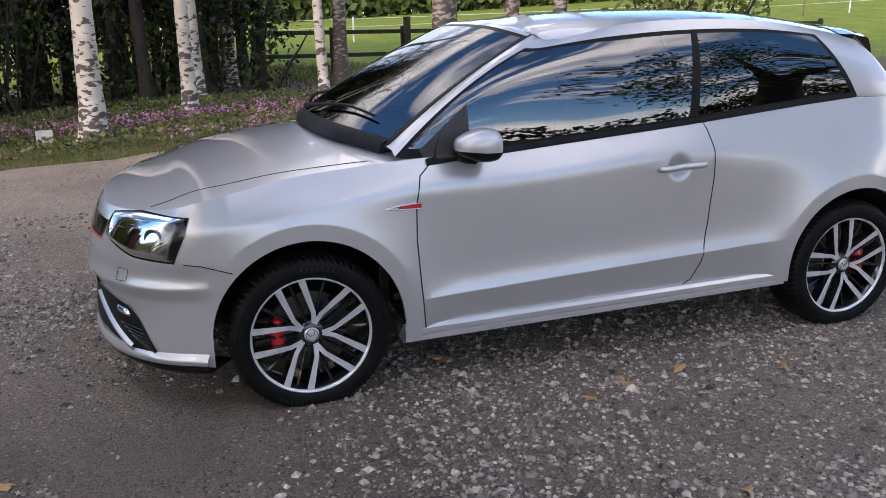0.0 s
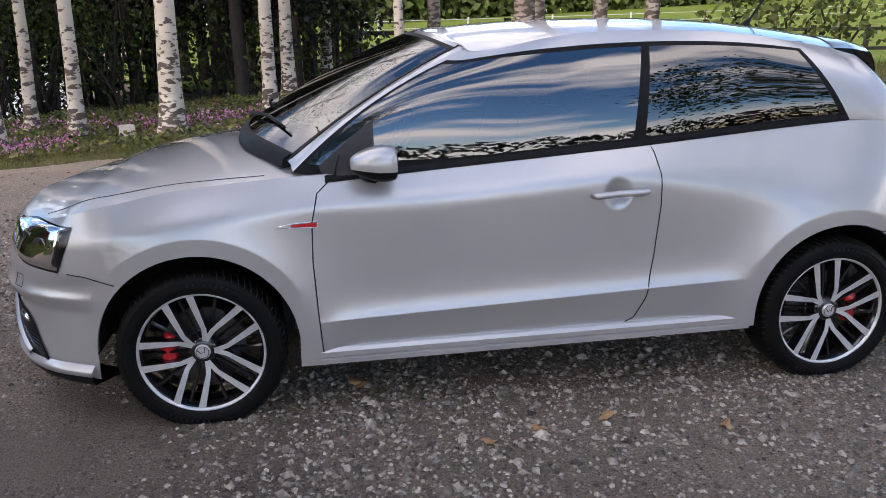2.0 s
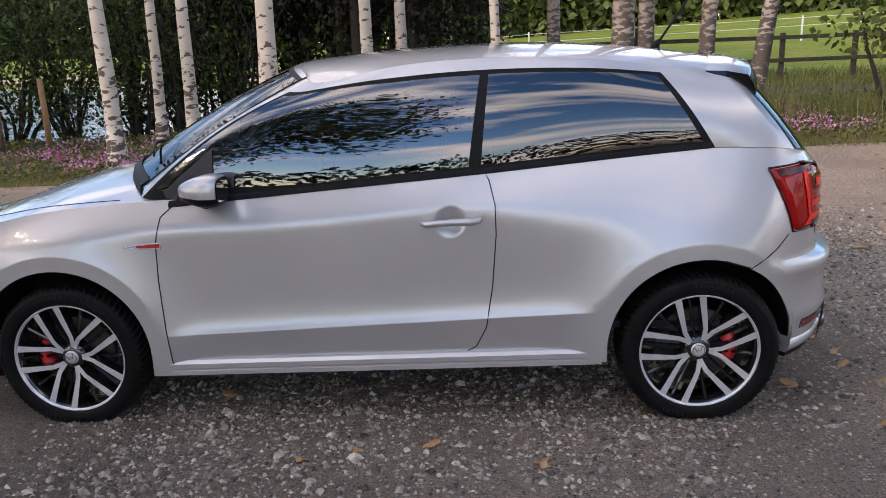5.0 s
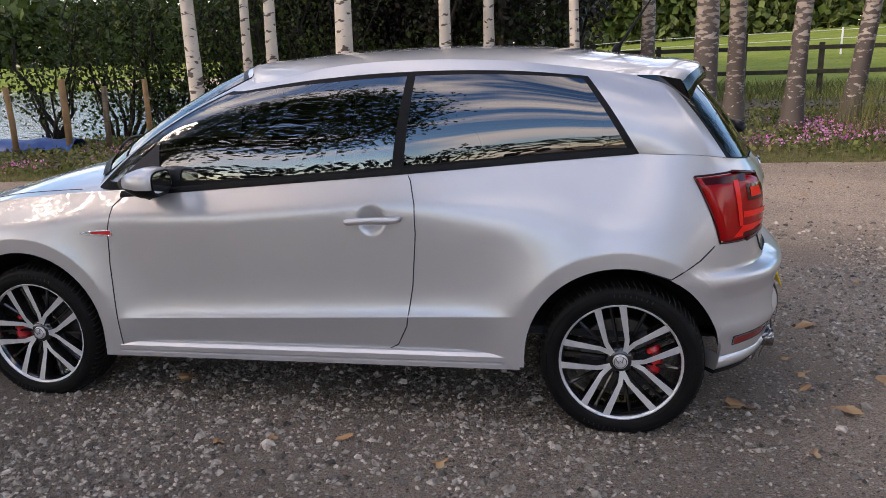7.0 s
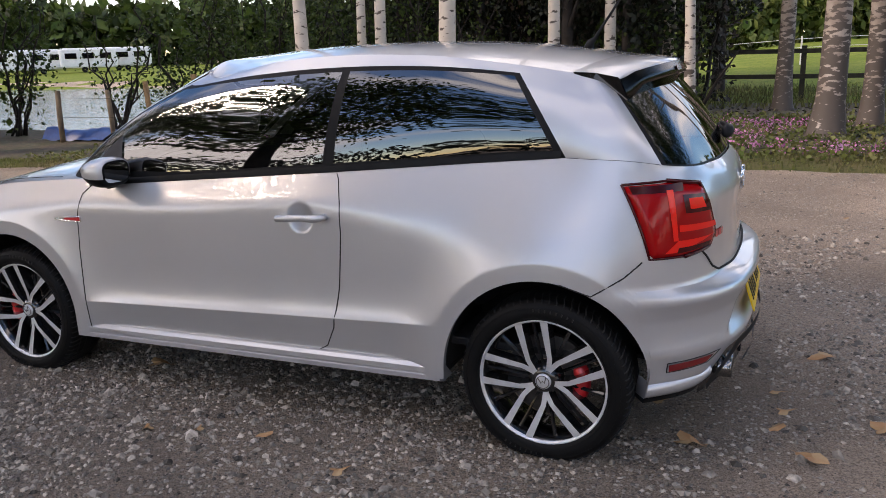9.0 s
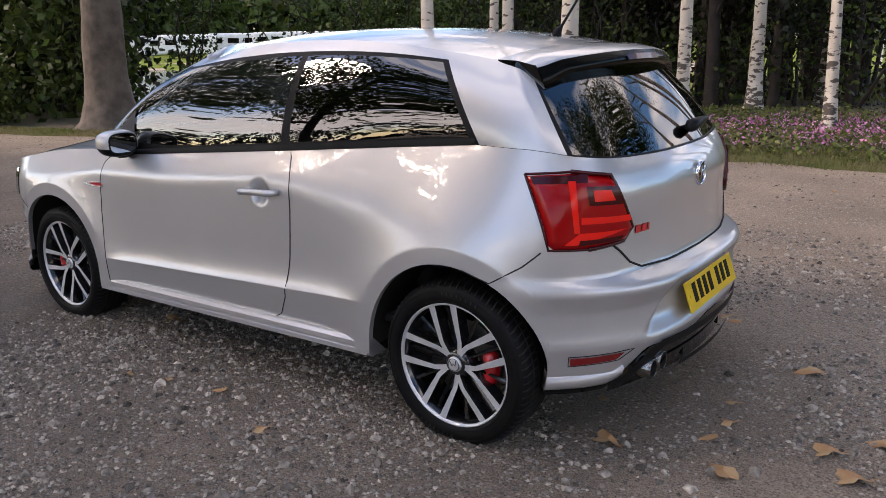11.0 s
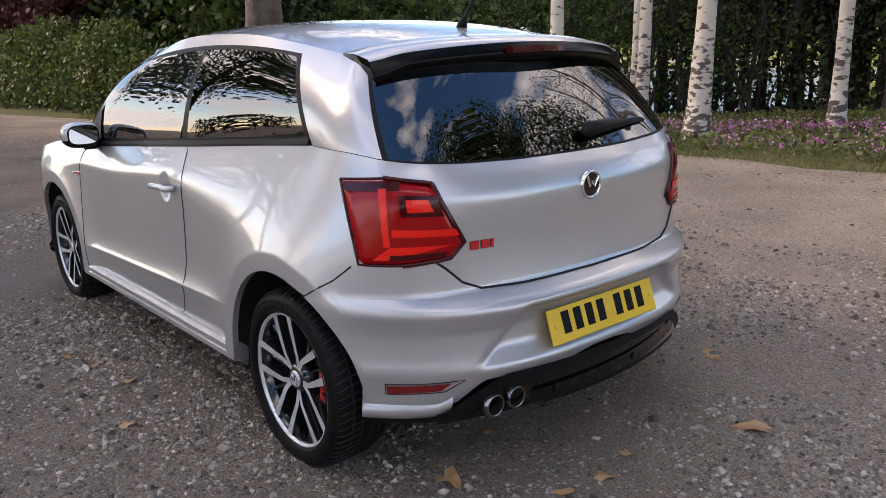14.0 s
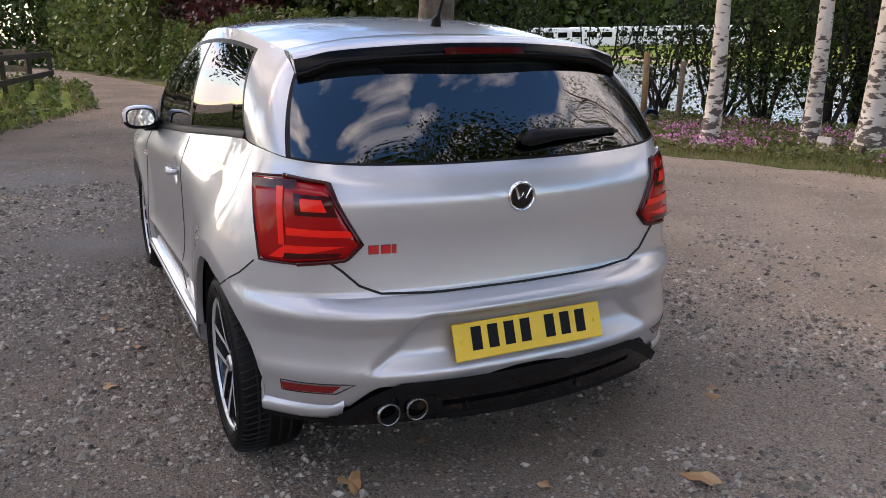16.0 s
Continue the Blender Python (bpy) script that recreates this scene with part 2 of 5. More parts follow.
LEAF_BIRCH = leaf_mat("birch_leaves", (0.085, 0.125, 0.03), (0.15, 0.15, 0.03))
LEAF_COPPER = leaf_mat("copper_leaves", (0.085, 0.025, 0.022), (0.05, 0.022, 0.02))
LEAF_HEDGE = leaf_mat("hedge_leaves", (0.07, 0.115, 0.025), (0.12, 0.14, 0.04))
LEAF_LOW = leaf_mat("ground_leaves", (0.085, 0.12, 0.025), (0.17, 0.16, 0.06), 2.5)
BLADE = leaf_mat("verge_grass_blades", (0.085, 0.115, 0.022), (0.17, 0.15, 0.06), 0.8)
PETAL = leaf_mat("pink_petals", (0.50, 0.13, 0.34), (0.62, 0.34, 0.52), 3.0, island=0.3)
DEAD_LEAF = mat("fallen_leaf", (0.33, 0.15, 0.055), 0.7, 0, (0.42, 0.28, 0.14), 9, bump=0.002)
PLAQUE = mat("concrete_block", (0.42, 0.40, 0.37), 0.9, 0, (0.33, 0.31, 0.28), 12, bump=0.003)


def birch_bark(name, pale, mid, cut):
    """White bark with dark lens-shaped scars, breaking up into rough dark plates near the foot."""
    m = mat(name, pale, 0.75, 0, mid, 3.0, bump=0.006, bump_scale=20)
    nt = m.node_tree
    b = nt.nodes["Principled BSDF"]
    tc = nt.nodes.new("ShaderNodeTexCoord")
    mp = nt.nodes.new("ShaderNodeMapping")
    mp.inputs["Scale"].default_value = (7, 7, 17)
    n = nt.nodes.new("ShaderNodeTexNoise")
    n.inputs["Scale"].default_value, n.inputs["Detail"].default_value = 1.0, 8
    sep = nt.nodes.new("ShaderNodeSeparateXYZ")
    low = nt.nodes.new("ShaderNodeMapRange")
    low.inputs[1].default_value, low.inputs[2].default_value, low.inputs[3].default_value, low.inputs[4].default_value = 0.0, 2.2, 0.16, 0.0
    add = nt.nodes.new("ShaderNodeMath")
    rng = nt.nodes.new("ShaderNodeMapRange")
    rng.inputs[1].default_value, rng.inputs[2].default_value = cut, cut + 0.05
    mx = nt.nodes.new("ShaderNodeMix")
    mx.data_type = "RGBA"
    mx.inputs[7].default_value = (0.075, 0.06, 0.05, 1)
    nt.links.new(tc.outputs["Object"], mp.inputs["Vector"])
    nt.links.new(mp.outputs["Vector"], n.inputs["Vector"])
    nt.links.new(tc.outputs["Object"], sep.inputs[0])
    nt.links.new(sep.outputs[2], low.inputs[0])
    nt.links.new(n.outputs["Fac"], add.inputs[0])
    nt.links.new(low.outputs[0], add.inputs[1])
    nt.links.new(add.outputs[0], rng.inputs[0])
    nt.links.new(rng.outputs[0], mx.inputs[0])
    nt.links.new(b.inputs["Base Color"].links[0].from_socket, mx.inputs[6])
    nt.links.new(mx.outputs[2], b.inputs["Base Color"])
    return m


BIRCH = birch_bark("birch_bark", (0.58, 0.53, 0.46), (0.42, 0.37, 0.31), 0.605)
BIRCH_OLD = birch_bark("old_birch_bark", (0.40, 0.35, 0.30), (0.20, 0.16, 0.13), 0.50)


# ---- mesh helpers ----
def mesh_ob(name, verts, faces, material, parent=None, smooth=False, label=""):
    me = bpy.data.meshes.new(name)
    me.from_pydata([tuple(v) for v in verts], [], [tuple(f) for f in faces])
    me.materials.append(material)
    if smooth:
        me.polygons.foreach_set("use_smooth", [True] * len(me.polygons))
    me.update()
    ob = new(name, me)
    ob.parent = parent
    return tagged(ob, label)


def part(name, bm, material, parent=None, label="", smooth=False):
    me = bpy.data.meshes.new(name)
    bm.to_mesh(me)
    bm.free()
    me.materials.append(material)
    if smooth:
        me.polygons.foreach_set("use_smooth", [True] * len(me.polygons))
    ob = new(name, me)
    ob.parent = parent
    return tagged(ob, label)


def box_bm(size, at=(0, 0, 0), bevel=0.0, bm=None, m=None):
    b = bmesh.new()
    bmesh.ops.create_cube(b, size=1, matrix=Matrix.Translation(at) @ Matrix.Diagonal((*size, 1)))
    if bevel:
        bmesh.ops.bevel(b, geom=b.edges[:], offset=bevel, segments=2, profile=0.5, affect="EDGES")
    if m:
        bmesh.ops.transform(b, matrix=m, verts=b.verts)
    return b


def tube(points, radius, sides=6, closed=False):
    """Vertices and faces of a round bar along points; radius is a number or one per point."""
    pts = [Vector(p) for p in points]
    n = len(pts)
    rad = radius if isinstance(radius, (list, tuple)) else [radius] * n
    verts, faces = [], []
    up = None
    for i, p in enumerate(pts):
        d = (pts[(i + 1) % n] - pts[i - 1]) if closed else (pts[min(i + 1, n - 1)] - pts[max(i - 1, 0)])
        d.normalize()
        if up is None:
            up = d.orthogonal().normalized()
        up = (up - d * up.dot(d)).normalized()
        side = d.cross(up)
        for k in range(sides):
            a = 2 * math.pi * k / sides
            verts.append(p + (up * math.cos(a) + side * math.sin(a)) * rad[i])
    for i in range(n if closed else n - 1):
        j = (i + 1) % n
        for k in range(sides):
            l = (k + 1) % sides
            faces.append((i * sides + k, i * sides + l, j * sides + l, j * sides + k))
    if not closed:
        faces.append(tuple(range(sides))[::-1])
        faces.append(tuple(range((n - 1) * sides, n * sides)))
    return verts, faces


def lathe(profile, seg=64, axis="y"):
    """A ring of profile points (radius, offset along the axis) turned round the axis."""
    verts, faces = [], []
    n = len(profile)
    for s in range(seg):
        a = 2 * math.pi * s / seg
        for r, o in profile:
            verts.append((r * math.cos(a), o, r * math.sin(a)))
    for s in range(seg):
        t = (s + 1) % seg
        for i in range(n - 1):
            faces.append((s * n + i, s * n + i + 1, t * n + i + 1, t * n + i))
    return verts, faces


def join(items):
    verts, faces = [], []
    for v, f in items:
        k = len(verts)
        verts += [tuple(p) for p in v]
        faces += [tuple(i + k for i in q) for q in f]
    return verts, faces


rng = np.random.default_rng(7)


def leaf_quads(centres, size, flat=0.0, droop=0.0):
    """One bent leaf (two triangles with a fold) at each centre, turned at random."""
    c = np.asarray(centres, float)
    n = len(c)
    a = rng.normal(size=(n, 3))
    a[:, 2] = a[:, 2] * (1 - flat) - droop
    a /= np.linalg.norm(a, axis=1)[:, None]
    b = rng.normal(size=(n, 3))
    b[:, 2] *= (1 - flat)
    b -= a * (a * b).sum(1)[:, None]
    b /= np.linalg.norm(b, axis=1)[:, None]
    s = (size * rng.uniform(0.6, 1.4, n))[:, None]
    w = s * 0.33
    v = np.stack([c, c + a * s * 0.5 + b * w, c + a * s, c + a * s * 0.5 - b * w], 1).reshape(-1, 3)
    f = np.arange(n * 4).reshape(-1, 4)
    return v, f


def cloud(name, centres, size, material, parent=None, flat=0.0, droop=0.0, label=""):
    v, f = leaf_quads(centres, size, flat, droop)
    me = bpy.data.meshes.new(name)
    me.from_pydata(v.tolist(), [], f.tolist())
    me.materials.append(material)
    ob = new(name, me)
    ob.parent = parent
    return tagged(ob, label)


def clumps(centre, spread, n_clumps, per, r):
    """Points gathered in clumps inside an ellipsoid."""
    d = rng.normal(size=(n_clumps, 3))
    d /= np.linalg.norm(d, axis=1)[:, None]
    k = np.asarray(centre) + d * (rng.uniform(0.25, 1, n_clumps) ** 0.5)[:, None] * np.asarray(spread)
    return (k[:, None, :] + rng.normal(size=(n_clumps, per, 3)) * r).reshape(-1, 3)


# ---- the car: body shell ----
def lerp_table(table, v):
    if v <= table[0][0]:
        return table[0][1]
    for (a, fa), (b, fb) in zip(table, table[1:]):
        if v <= b:
            k = (v - a) / (b - a)
            return fa + (fb - fa) * k
    return table[-1][1]


def curve_table(table, v):
    """Like lerp_table, but rounded: a monotone cubic through the table."""
    if v <= table[0][0]:
        return table[0][1]
    if v >= table[-1][0]:
        return table[-1][1]
    i = max(k for k in range(len(table) - 1) if table[k][0] <= v)

    def rise(k):
        return (table[k + 1][1] - table[k][1]) / (table[k + 1][0] - table[k][0])

    def lean(k):
        if k == 0 or k == len(table) - 1:
            return rise(min(k, len(table) - 2))
        a, b = rise(k - 1), rise(k)
        return 0 if a * b <= 0 else 2 * a * b / (a + b)
    (a, fa), (b, fb) = table[i], table[i + 1]
    h = b - a
    t = (v - a) / h
    return fa * (1 + 2 * t) * (1 - t) ** 2 + lean(i) * h * t * (1 - t) ** 2 + fb * t * t * (3 - 2 * t) + lean(i + 1) * h * t * t * (t - 1)


def crease(z, at, above, below):
    """A pressed line: 1 at its height, a hollow fading away above it, a straight lean below."""
    return math.exp((at - z) / above) if z > at else max(0, 1 - (at - z) / below)


def smooth(a, b, v):
    k = min(1, max(0, (v - a) / (b - a)))
    return k * k * (3 - 2 * k)


def spline(knots, u):
    """Catmull-Rom through knots, u from 0 to len - 1; a line that ends on the middle of the car goes on as its mirror image."""
    n = len(knots)
    i = min(int(u), n - 2)
    t = u - i

    def knot(k):
        if 0 <= k < n:
            return Vector(knots[k])
        end, other = (knots[0], knots[1]) if k < 0 else (knots[-1], knots[-2])
        return Vector((other[0], -other[1], other[2])) if abs(end[1]) < 1e-6 else Vector(end)
    p = [knot(k) for k in (i - 1, i, i + 1, i + 2)]
    return 0.5 * (2 * p[1] + (p[2] - p[0]) * t + (2 * p[0] - 5 * p[1] + 4 * p[2] - p[3]) * t * t + (3 * p[1] - p[0] - 3 * p[2] + p[3]) * t ** 3)


# half plan from the nose round to the tail: x, y, height of the top edge
TOP_Z = [(-2.02, .735), (-1.93, .749), (-1.79, .771), (-1.55, .814), (-1.235, .868), (-.8, .90), (-.35, .912), (0, .938), (.5, .978), (.9, 1.01), (1.235, 1.035), (1.5, 1.03), (1.66, 1.012), (1.785, .995), (1.85, .987), (1.875, .985)]


def corner(x0, reach, half, power, t):
    """A place on a rounded corner of the plan, t from 0 at the flank to 1 on the middle line."""
    a = t * math.pi / 2
    return x0 + reach * math.sin(a) ** (2 / power), -half * max(0, math.cos(a)) ** (2 / power) if t < 1 else 0


PLAN = [corner(-1.38, -.64, .833, 2.5, t) for t in (1, .93, .84, .74, .64, .54, .44, .34, .25, .17, .10, .05)]
PLAN += [(-1.235, -.835), (-.8, -.83), (-.35, -.828), (0, -.828), (.5, -.828), (.9, -.834), (1.16, -.842)]
PLAN += [corner(1.16, .715, .842, 2.8, t) for t in (.05, .10, .16, .23, .31, .4, .5, .6, .7, .8, .9, 1)]
PLAN = [(x, y, curve_table(TOP_Z, x)) for x, y in PLAN]
AXLES, HUB_Z, ARCH = (-1.235, 1.235), 0.276, 0.352
ARCH_Z = HUB_Z + .020
DXF = [(.18, .03), (.26, .0), (.42, .012), (.5, .0), (.58, .005), (.66, .03), (.72, .06), (.78, .12), (.9, .2)]
DXR = [(.24, -.075), (.30, -.03), (.36, -.012), (.50, -.015), (.575, -.006), (.592, -.010), (.610, -.045), (.626, -.076), (.75, -.084), (.88, -.078), (.94, -.10), (1.0, -.15)]


def sill(x):
    return 0.222 + 0.030 * (x + .88) / 1.74


def lower(x, y):
    if x < -1.4:
        side = .205
    elif x > 1.4:
        side = .262 + .10 * smooth(-.62, -.47, y)
    else:
        side = sill(x)
    for a in AXLES:
        if abs(x - a) < ARCH:
            side = max(side, ARCH_Z + math.sqrt(ARCH ** 2 - (x - a) ** 2))
    return side


def shoulder(px, top, z):
    """Share of the lean towards the waist: none on the flank, then a bend a hand's width below the windows."""
    deep = .105 + .15 * smooth(.25, 1.2, px)
    soft = .012 + .03 * smooth(.3, 1.1, px)
    k = top - deep

    def bend(v):
        return soft * math.log1p(math.exp(min(40, (v - k) / soft)))
    return max(0, bend(z) - bend(.45)) / (bend(top) - bend(.45))


def ring(px, py, top, z):
    """The point of the lower body at that place of the plan and height."""
    wf, wr = smooth(-1.55, -1.9, px), smooth(1.25, 1.72, px)
    tail_share = wr * (0.35 + 0.65 * smooth(-.82, -.35, py))
    x = px + curve_table(DXF, z) * wf + curve_table(DXR, z) * tail_share
    x += (.012 * crease(z, .572, .030, .06) + .014 * crease(z, .398, .035, .05)) * tail_share
    x -= .016 * crease(z, .500, .030, .05) * wf
    if px > 1.7:
        half = .34 + 1.0 * max(0, .565 - z)
        x -= 0.030 * smooth(.385, .46, z) * smooth(.575, .555, z) * smooth(half + .03, half - .03, abs(py))
    zc = .41 + .044 * px
    flank = smooth(-1.62, -1.30, px) * smooth(1.62, 1.30, px)
    lean = (.078 + .062 * smooth(.3, 1.2, px) - .11 * smooth(1.16, 1.80, px)) * smooth(-1.75, -1.2, px) + .02 * (1 - smooth(-1.75, -1.2, px))
    top_share = shoulder(px, top, z)
    if z > zc:
        inset = .022 * (1 - crease(z, zc, .042, .1)) * flank
    else:
        inset = .030 * (zc - z) / (zc - sill(px) + .02) * flank
    inset += (lean - .022 * flank) * top_share
    inset += .02 * smooth(.60, 1.0, z) * smooth(1.15, 1.6, px)
    inset += .012 * (smooth(.56, .64, z)) * smooth(1.35, 1.62, px)
    inset += (.020 - .010 * crease(z, .572, .030, .06) - .012 * crease(z, .398, .035, .05)) * smooth(.62, .54, z) * smooth(1.35, 1.62, px)
    inset += (.016 - .014 * crease(z, .500, .030, .05)) * smooth(.60, .52, z) * smooth(-1.45, -1.7, px)
    for a in AXLES:
        d = math.hypot(px - a, z - ARCH_Z)
        share = 1 if d < .412 else max(0, 1 - (d - .412) / .25) ** 2.4
        share *= smooth(1.66, 1.46, px) * smooth(-1.66, -1.46, px)
        inset += (-.006 + lean * top_share - inset) * share
    if .18 < px < .44:
        inset += .022 * max(0, 1 - (math.hypot(px - .305, z - .803) / .056) ** 2)
    return Vector((x, py * (1 - inset / .83) if py else 0, z))


def plan_columns():
    dense = [spline(PLAN, i / 40) for i in range(40 * (len(PLAN) - 1) + 1)]
    xs = [p.x for p in dense]
    cols = [p for p in dense if p.x < -1.70][::3]
    wish = list(np.arange(-1.69, 1.66, 0.022)) + list(np.arange(.22, .395, .008))
    for a in AXLES:
        wish += [a - ARCH * math.cos(math.pi * k / 36) for k in range(37)] + [a - ARCH - .001, a + ARCH + .001]
    last = -9
    for x in sorted(wish):
        if x - last < .0003 or x - last < .0035 and not any(abs(abs(x - a) - ARCH) < .0015 for a in AXLES):
            continue
        last = x
        i = int(np.searchsorted(xs, x))
        k = (x - xs[i - 1]) / (xs[i] - xs[i - 1])
        cols.append(dense[i - 1].lerp(dense[i], k))
    cols += [p for p in dense if p.x > 1.668][::3]
    if cols[-1].y < -1e-6:
        cols.append(dense[-1])
    return cols


COLS = plan_columns()
ROWS_LOW, ROWS_HIGH = 12, 56


def shell_grid():
    verts, faces = [], []
    n = ROWS_LOW + ROWS_HIGH + 1
    for c in COLS:
        lo = lower(c.x, c.y)
        zc = max(.41 + .044 * c.x, lo + .03)
        zs = [lo + (zc - .003 - lo) * i / (ROWS_LOW - 1) for i in range(ROWS_LOW)] + [zc, zc + .004] + [zc + .004 + (c.z - zc - .004) * i / (ROWS_HIGH - 1) for i in range(1, ROWS_HIGH)]
        verts += [ring(c.x, c.y, c.z, z) for z in zs]
    for i in range(len(COLS) - 1):
        for j in range(n - 1):
            faces.append((i * n + j, (i + 1) * n + j, (i + 1) * n + j + 1, i * n + j + 1))
    return verts, faces, n


SHELL_V, SHELL_F, SHELL_N = shell_grid()
TOPS = [SHELL_V[i * SHELL_N + SHELL_N - 1] for i in range(len(COLS))]


def mirrored(verts, faces):
    return [Vector((v[0], -v[1], v[2])) for v in verts], [tuple(reversed(f)) for f in faces]


def both(verts, faces):
    """The piece and its mirror image, joined along the middle."""
    n = len(verts)
    v, f = join([(verts, faces), mirrored(verts, faces)])
    f = [tuple(i - n if i >= n and abs(v[i][1]) < 1e-5 else i for i in q) for q in f]
    return compact(v, f)


def compact(verts, faces):
    used, out = {}, []
    for f in faces:
        out.append(tuple(used.setdefault(i, len(used)) for i in f))
    return [verts[i] for i in used], out


def top_at(x):
    """The top edge of the shell at x, along the side."""
    best = min(range(1, len(TOPS)), key=lambda i: abs(TOPS[i].x - x))
    return TOPS[best].copy()


# greenhouse: lines from the waist up to the roof's edge, from windscreen centre round to the tail
def waist(x):
    p = top_at(x)
    return Vector((p.x, p.y + .004, p.z + .001))


tail = TOPS[-1]
HOUSE = [
    ((-1.10, 0, .985), (-.345, 0, 1.383)),
    ((-1.06, -.36, .978), (-.325, -.33, 1.374)),
    ((-.90, -.675, .94), (-.245, -.535, 1.335)),
    (None, (-.175, -.592, 1.312)),
    (None, (.13, -.602, 1.366)),
    (None, (.45, -.603, 1.382)),
    (None, (.78, -.597, 1.372)),
    (None, (1.06, -.580, 1.338)),
    (None, (1.27, -.560, 1.305)),
    (None, (1.375, -.540, 1.288)),
    (None, (1.44, -.30, 1.325)),
    (None, (1.455, 0, 1.335)),
]
WAIST_X = {3: -.80, 4: -.20, 5: .40, 6: .85, 7: 1.275, 8: 1.45, 9: 1.585}


def house_base(u):
    if u <= 2:
        return spline([h[0] for h in HOUSE[:3]], u)
    if u < 3:
        return spline([HOUSE[1][0], HOUSE[2][0], tuple(waist(-.80)), tuple(waist(-.20))], 1 + u - 2)
    if u <= 9:
        i = min(int(u), 8)
        x = WAIST_X[i] + (WAIST_X[i + 1] - WAIST_X[i]) * (u - i)
        k = 0
        side = [t for t in TOPS if t.x > -1]
        for k in range(len(side) - 1):
            if side[k + 1].x >= x:
                break
        f = (x - side[k].x) / (side[k + 1].x - side[k].x)
        return side[k].lerp(side[k + 1], f) + Vector((0, .004, .001))
    rim = [t for t in TOPS if t.x >= 1.50]
    want = house_base(9.0).y * (11 - u) / 2
    for i in range(len(rim) - 1):
        if rim[i + 1].y >= want:
            break
    k = (want - rim[i].y) / max(1e-6, rim[i + 1].y - rim[i].y)
    return rim[i].lerp(rim[i + 1], min(1, max(0, k))) + Vector((-.004, 0, .001))


def house(u, h):
    a, c = house_base(u), spline([k[1] for k in HOUSE], u)
    side = smooth(1.6, 3.2, u) * smooth(9.6, 8.6, u)
    b = (a + c) / 2 + Vector((0, -.055, .03)) * side + Vector((-.045, 0, .055)) * smooth(1.8, 2.4, u) * smooth(4.2, 3.2, u) + Vector((-.02, 0, .045)) * smooth(2.4, 1.6, u) + Vector((.02, 0, .03)) * smooth(8.8, 9.6, u)
    return a * (1 - h) ** 2 + b * 2 * h * (1 - h) + c * h * h


def strip(a, b, n):
    return [a + (b - a) * i / n for i in range(n)]


U_MARKS = strip(0, 1.90, 14) + strip(1.90, 2.02, 2) + strip(2.02, 2.62, 6) + strip(2.62, 2.76, 2) + strip(2.76, 4.955, 34) + strip(4.955, 5.0, 2) + strip(5.0, 5.045, 2) + strip(5.045, 6.95, 26) + strip(6.95, 7.05, 2) + strip(7.05, 9.0, 20) + strip(9.0, 9.035, 1) + strip(9.035, 9.13, 2) + strip(9.13, 11, 16) + [11]
H_MARKS = strip(0, .014, 1) + strip(.014, .035, 1) + strip(.035, .058, 1) + strip(.058, .84, 14) + strip(.84, .885, 1) + strip(.885, 1, 4) + [1]
HN = len(H_MARKS)
HOUSE_V = [house(u, h) for u in U_MARKS for h in H_MARKS]


def house_faces(test):
    out = []
    for i in range(len(U_MARKS) - 1):
        for j in range(HN - 1):
            if test((U_MARKS[i] + U_MARKS[i + 1]) / 2, (H_MARKS[j] + H_MARKS[j + 1]) / 2):
                out.append((i * HN + j, (i + 1) * HN + j, (i + 1) * HN + j + 1, i * HN + j + 1))
    return out


def is_screen(u, h):
    return u < 1.90 and .035 < h < .94


def is_door_glass(u, h):
    return 2.76 < u < 4.955 and .058 < h < .84


def is_quarter_glass(u, h):
    return 5.045 < u < 6.95 and .058 < h < .84


def is_rear_glass(u, h):
    return u > 9.035 and .014 < h < .885


def is_seal(u, h):
    if is_screen(u, h) or is_door_glass(u, h) or is_quarter_glass(u, h) or is_rear_glass(u, h):
        return False
    return (2.62 < u < 7.05 and h < .885) or (u < 2.02 and h < .96) or (u > 9.0 and h < 1)


def is_pillar(u, h):
    return not (is_screen(u, h) or is_door_glass(u, h) or is_quarter_glass(u, h) or is_rear_glass(u, h) or is_seal(u, h))


def roof_grid():
    us = [u for u in U_MARKS if 2.0 <= u <= 9.4]
    verts, faces = [], []
    half = 12
    header = [spline([k[1] for k in HOUSE], q / 10) for q in range(21)]
    zc = [(-.40, 1.378), (-.2, 1.398), (0, 1.415), (.25, 1.426), (.5, 1.43), (.75, 1.424), (1.0, 1.406), (1.25, 1.375), (1.46, 1.337)]
    for u in us:
        e = spline([k[1] for k in HOUSE], u)
        k = (u - us[0]) / (us[-1] - us[0])
        for c in range(-half, half + 1):
            v = c / half
            x = e.x + (1 - v * v) * (-.10 * (1 - smooth(0, .25, k)) + .075 * smooth(.78, 1, k))
            z = e.z + (curve_table(zc, x) - e.z) * (1 - abs(v) ** 2.6)
            y = -e.y * v
            at = next((j for j in range(len(header) - 1) if header[j + 1].y <= -abs(y)), len(header) - 2)
            f = min(1, max(0, (header[at].y + abs(y)) / max(1e-6, header[at].y - header[at + 1].y)))
            h = header[at].lerp(header[at + 1], f)
            w = 1 - smooth(0, .16, k)
            verts.append(Vector((x + (h.x - x) * w, y, z + (h.z - z) * (1 - smooth(0, .10, k)))))
    m = 2 * half + 1
    for i in range(len(us) - 1):
        for c in range(m - 1):
            faces.append((i * m + c, i * m + c + 1, (i + 1) * m + c + 1, (i + 1) * m + c))
    return verts, faces


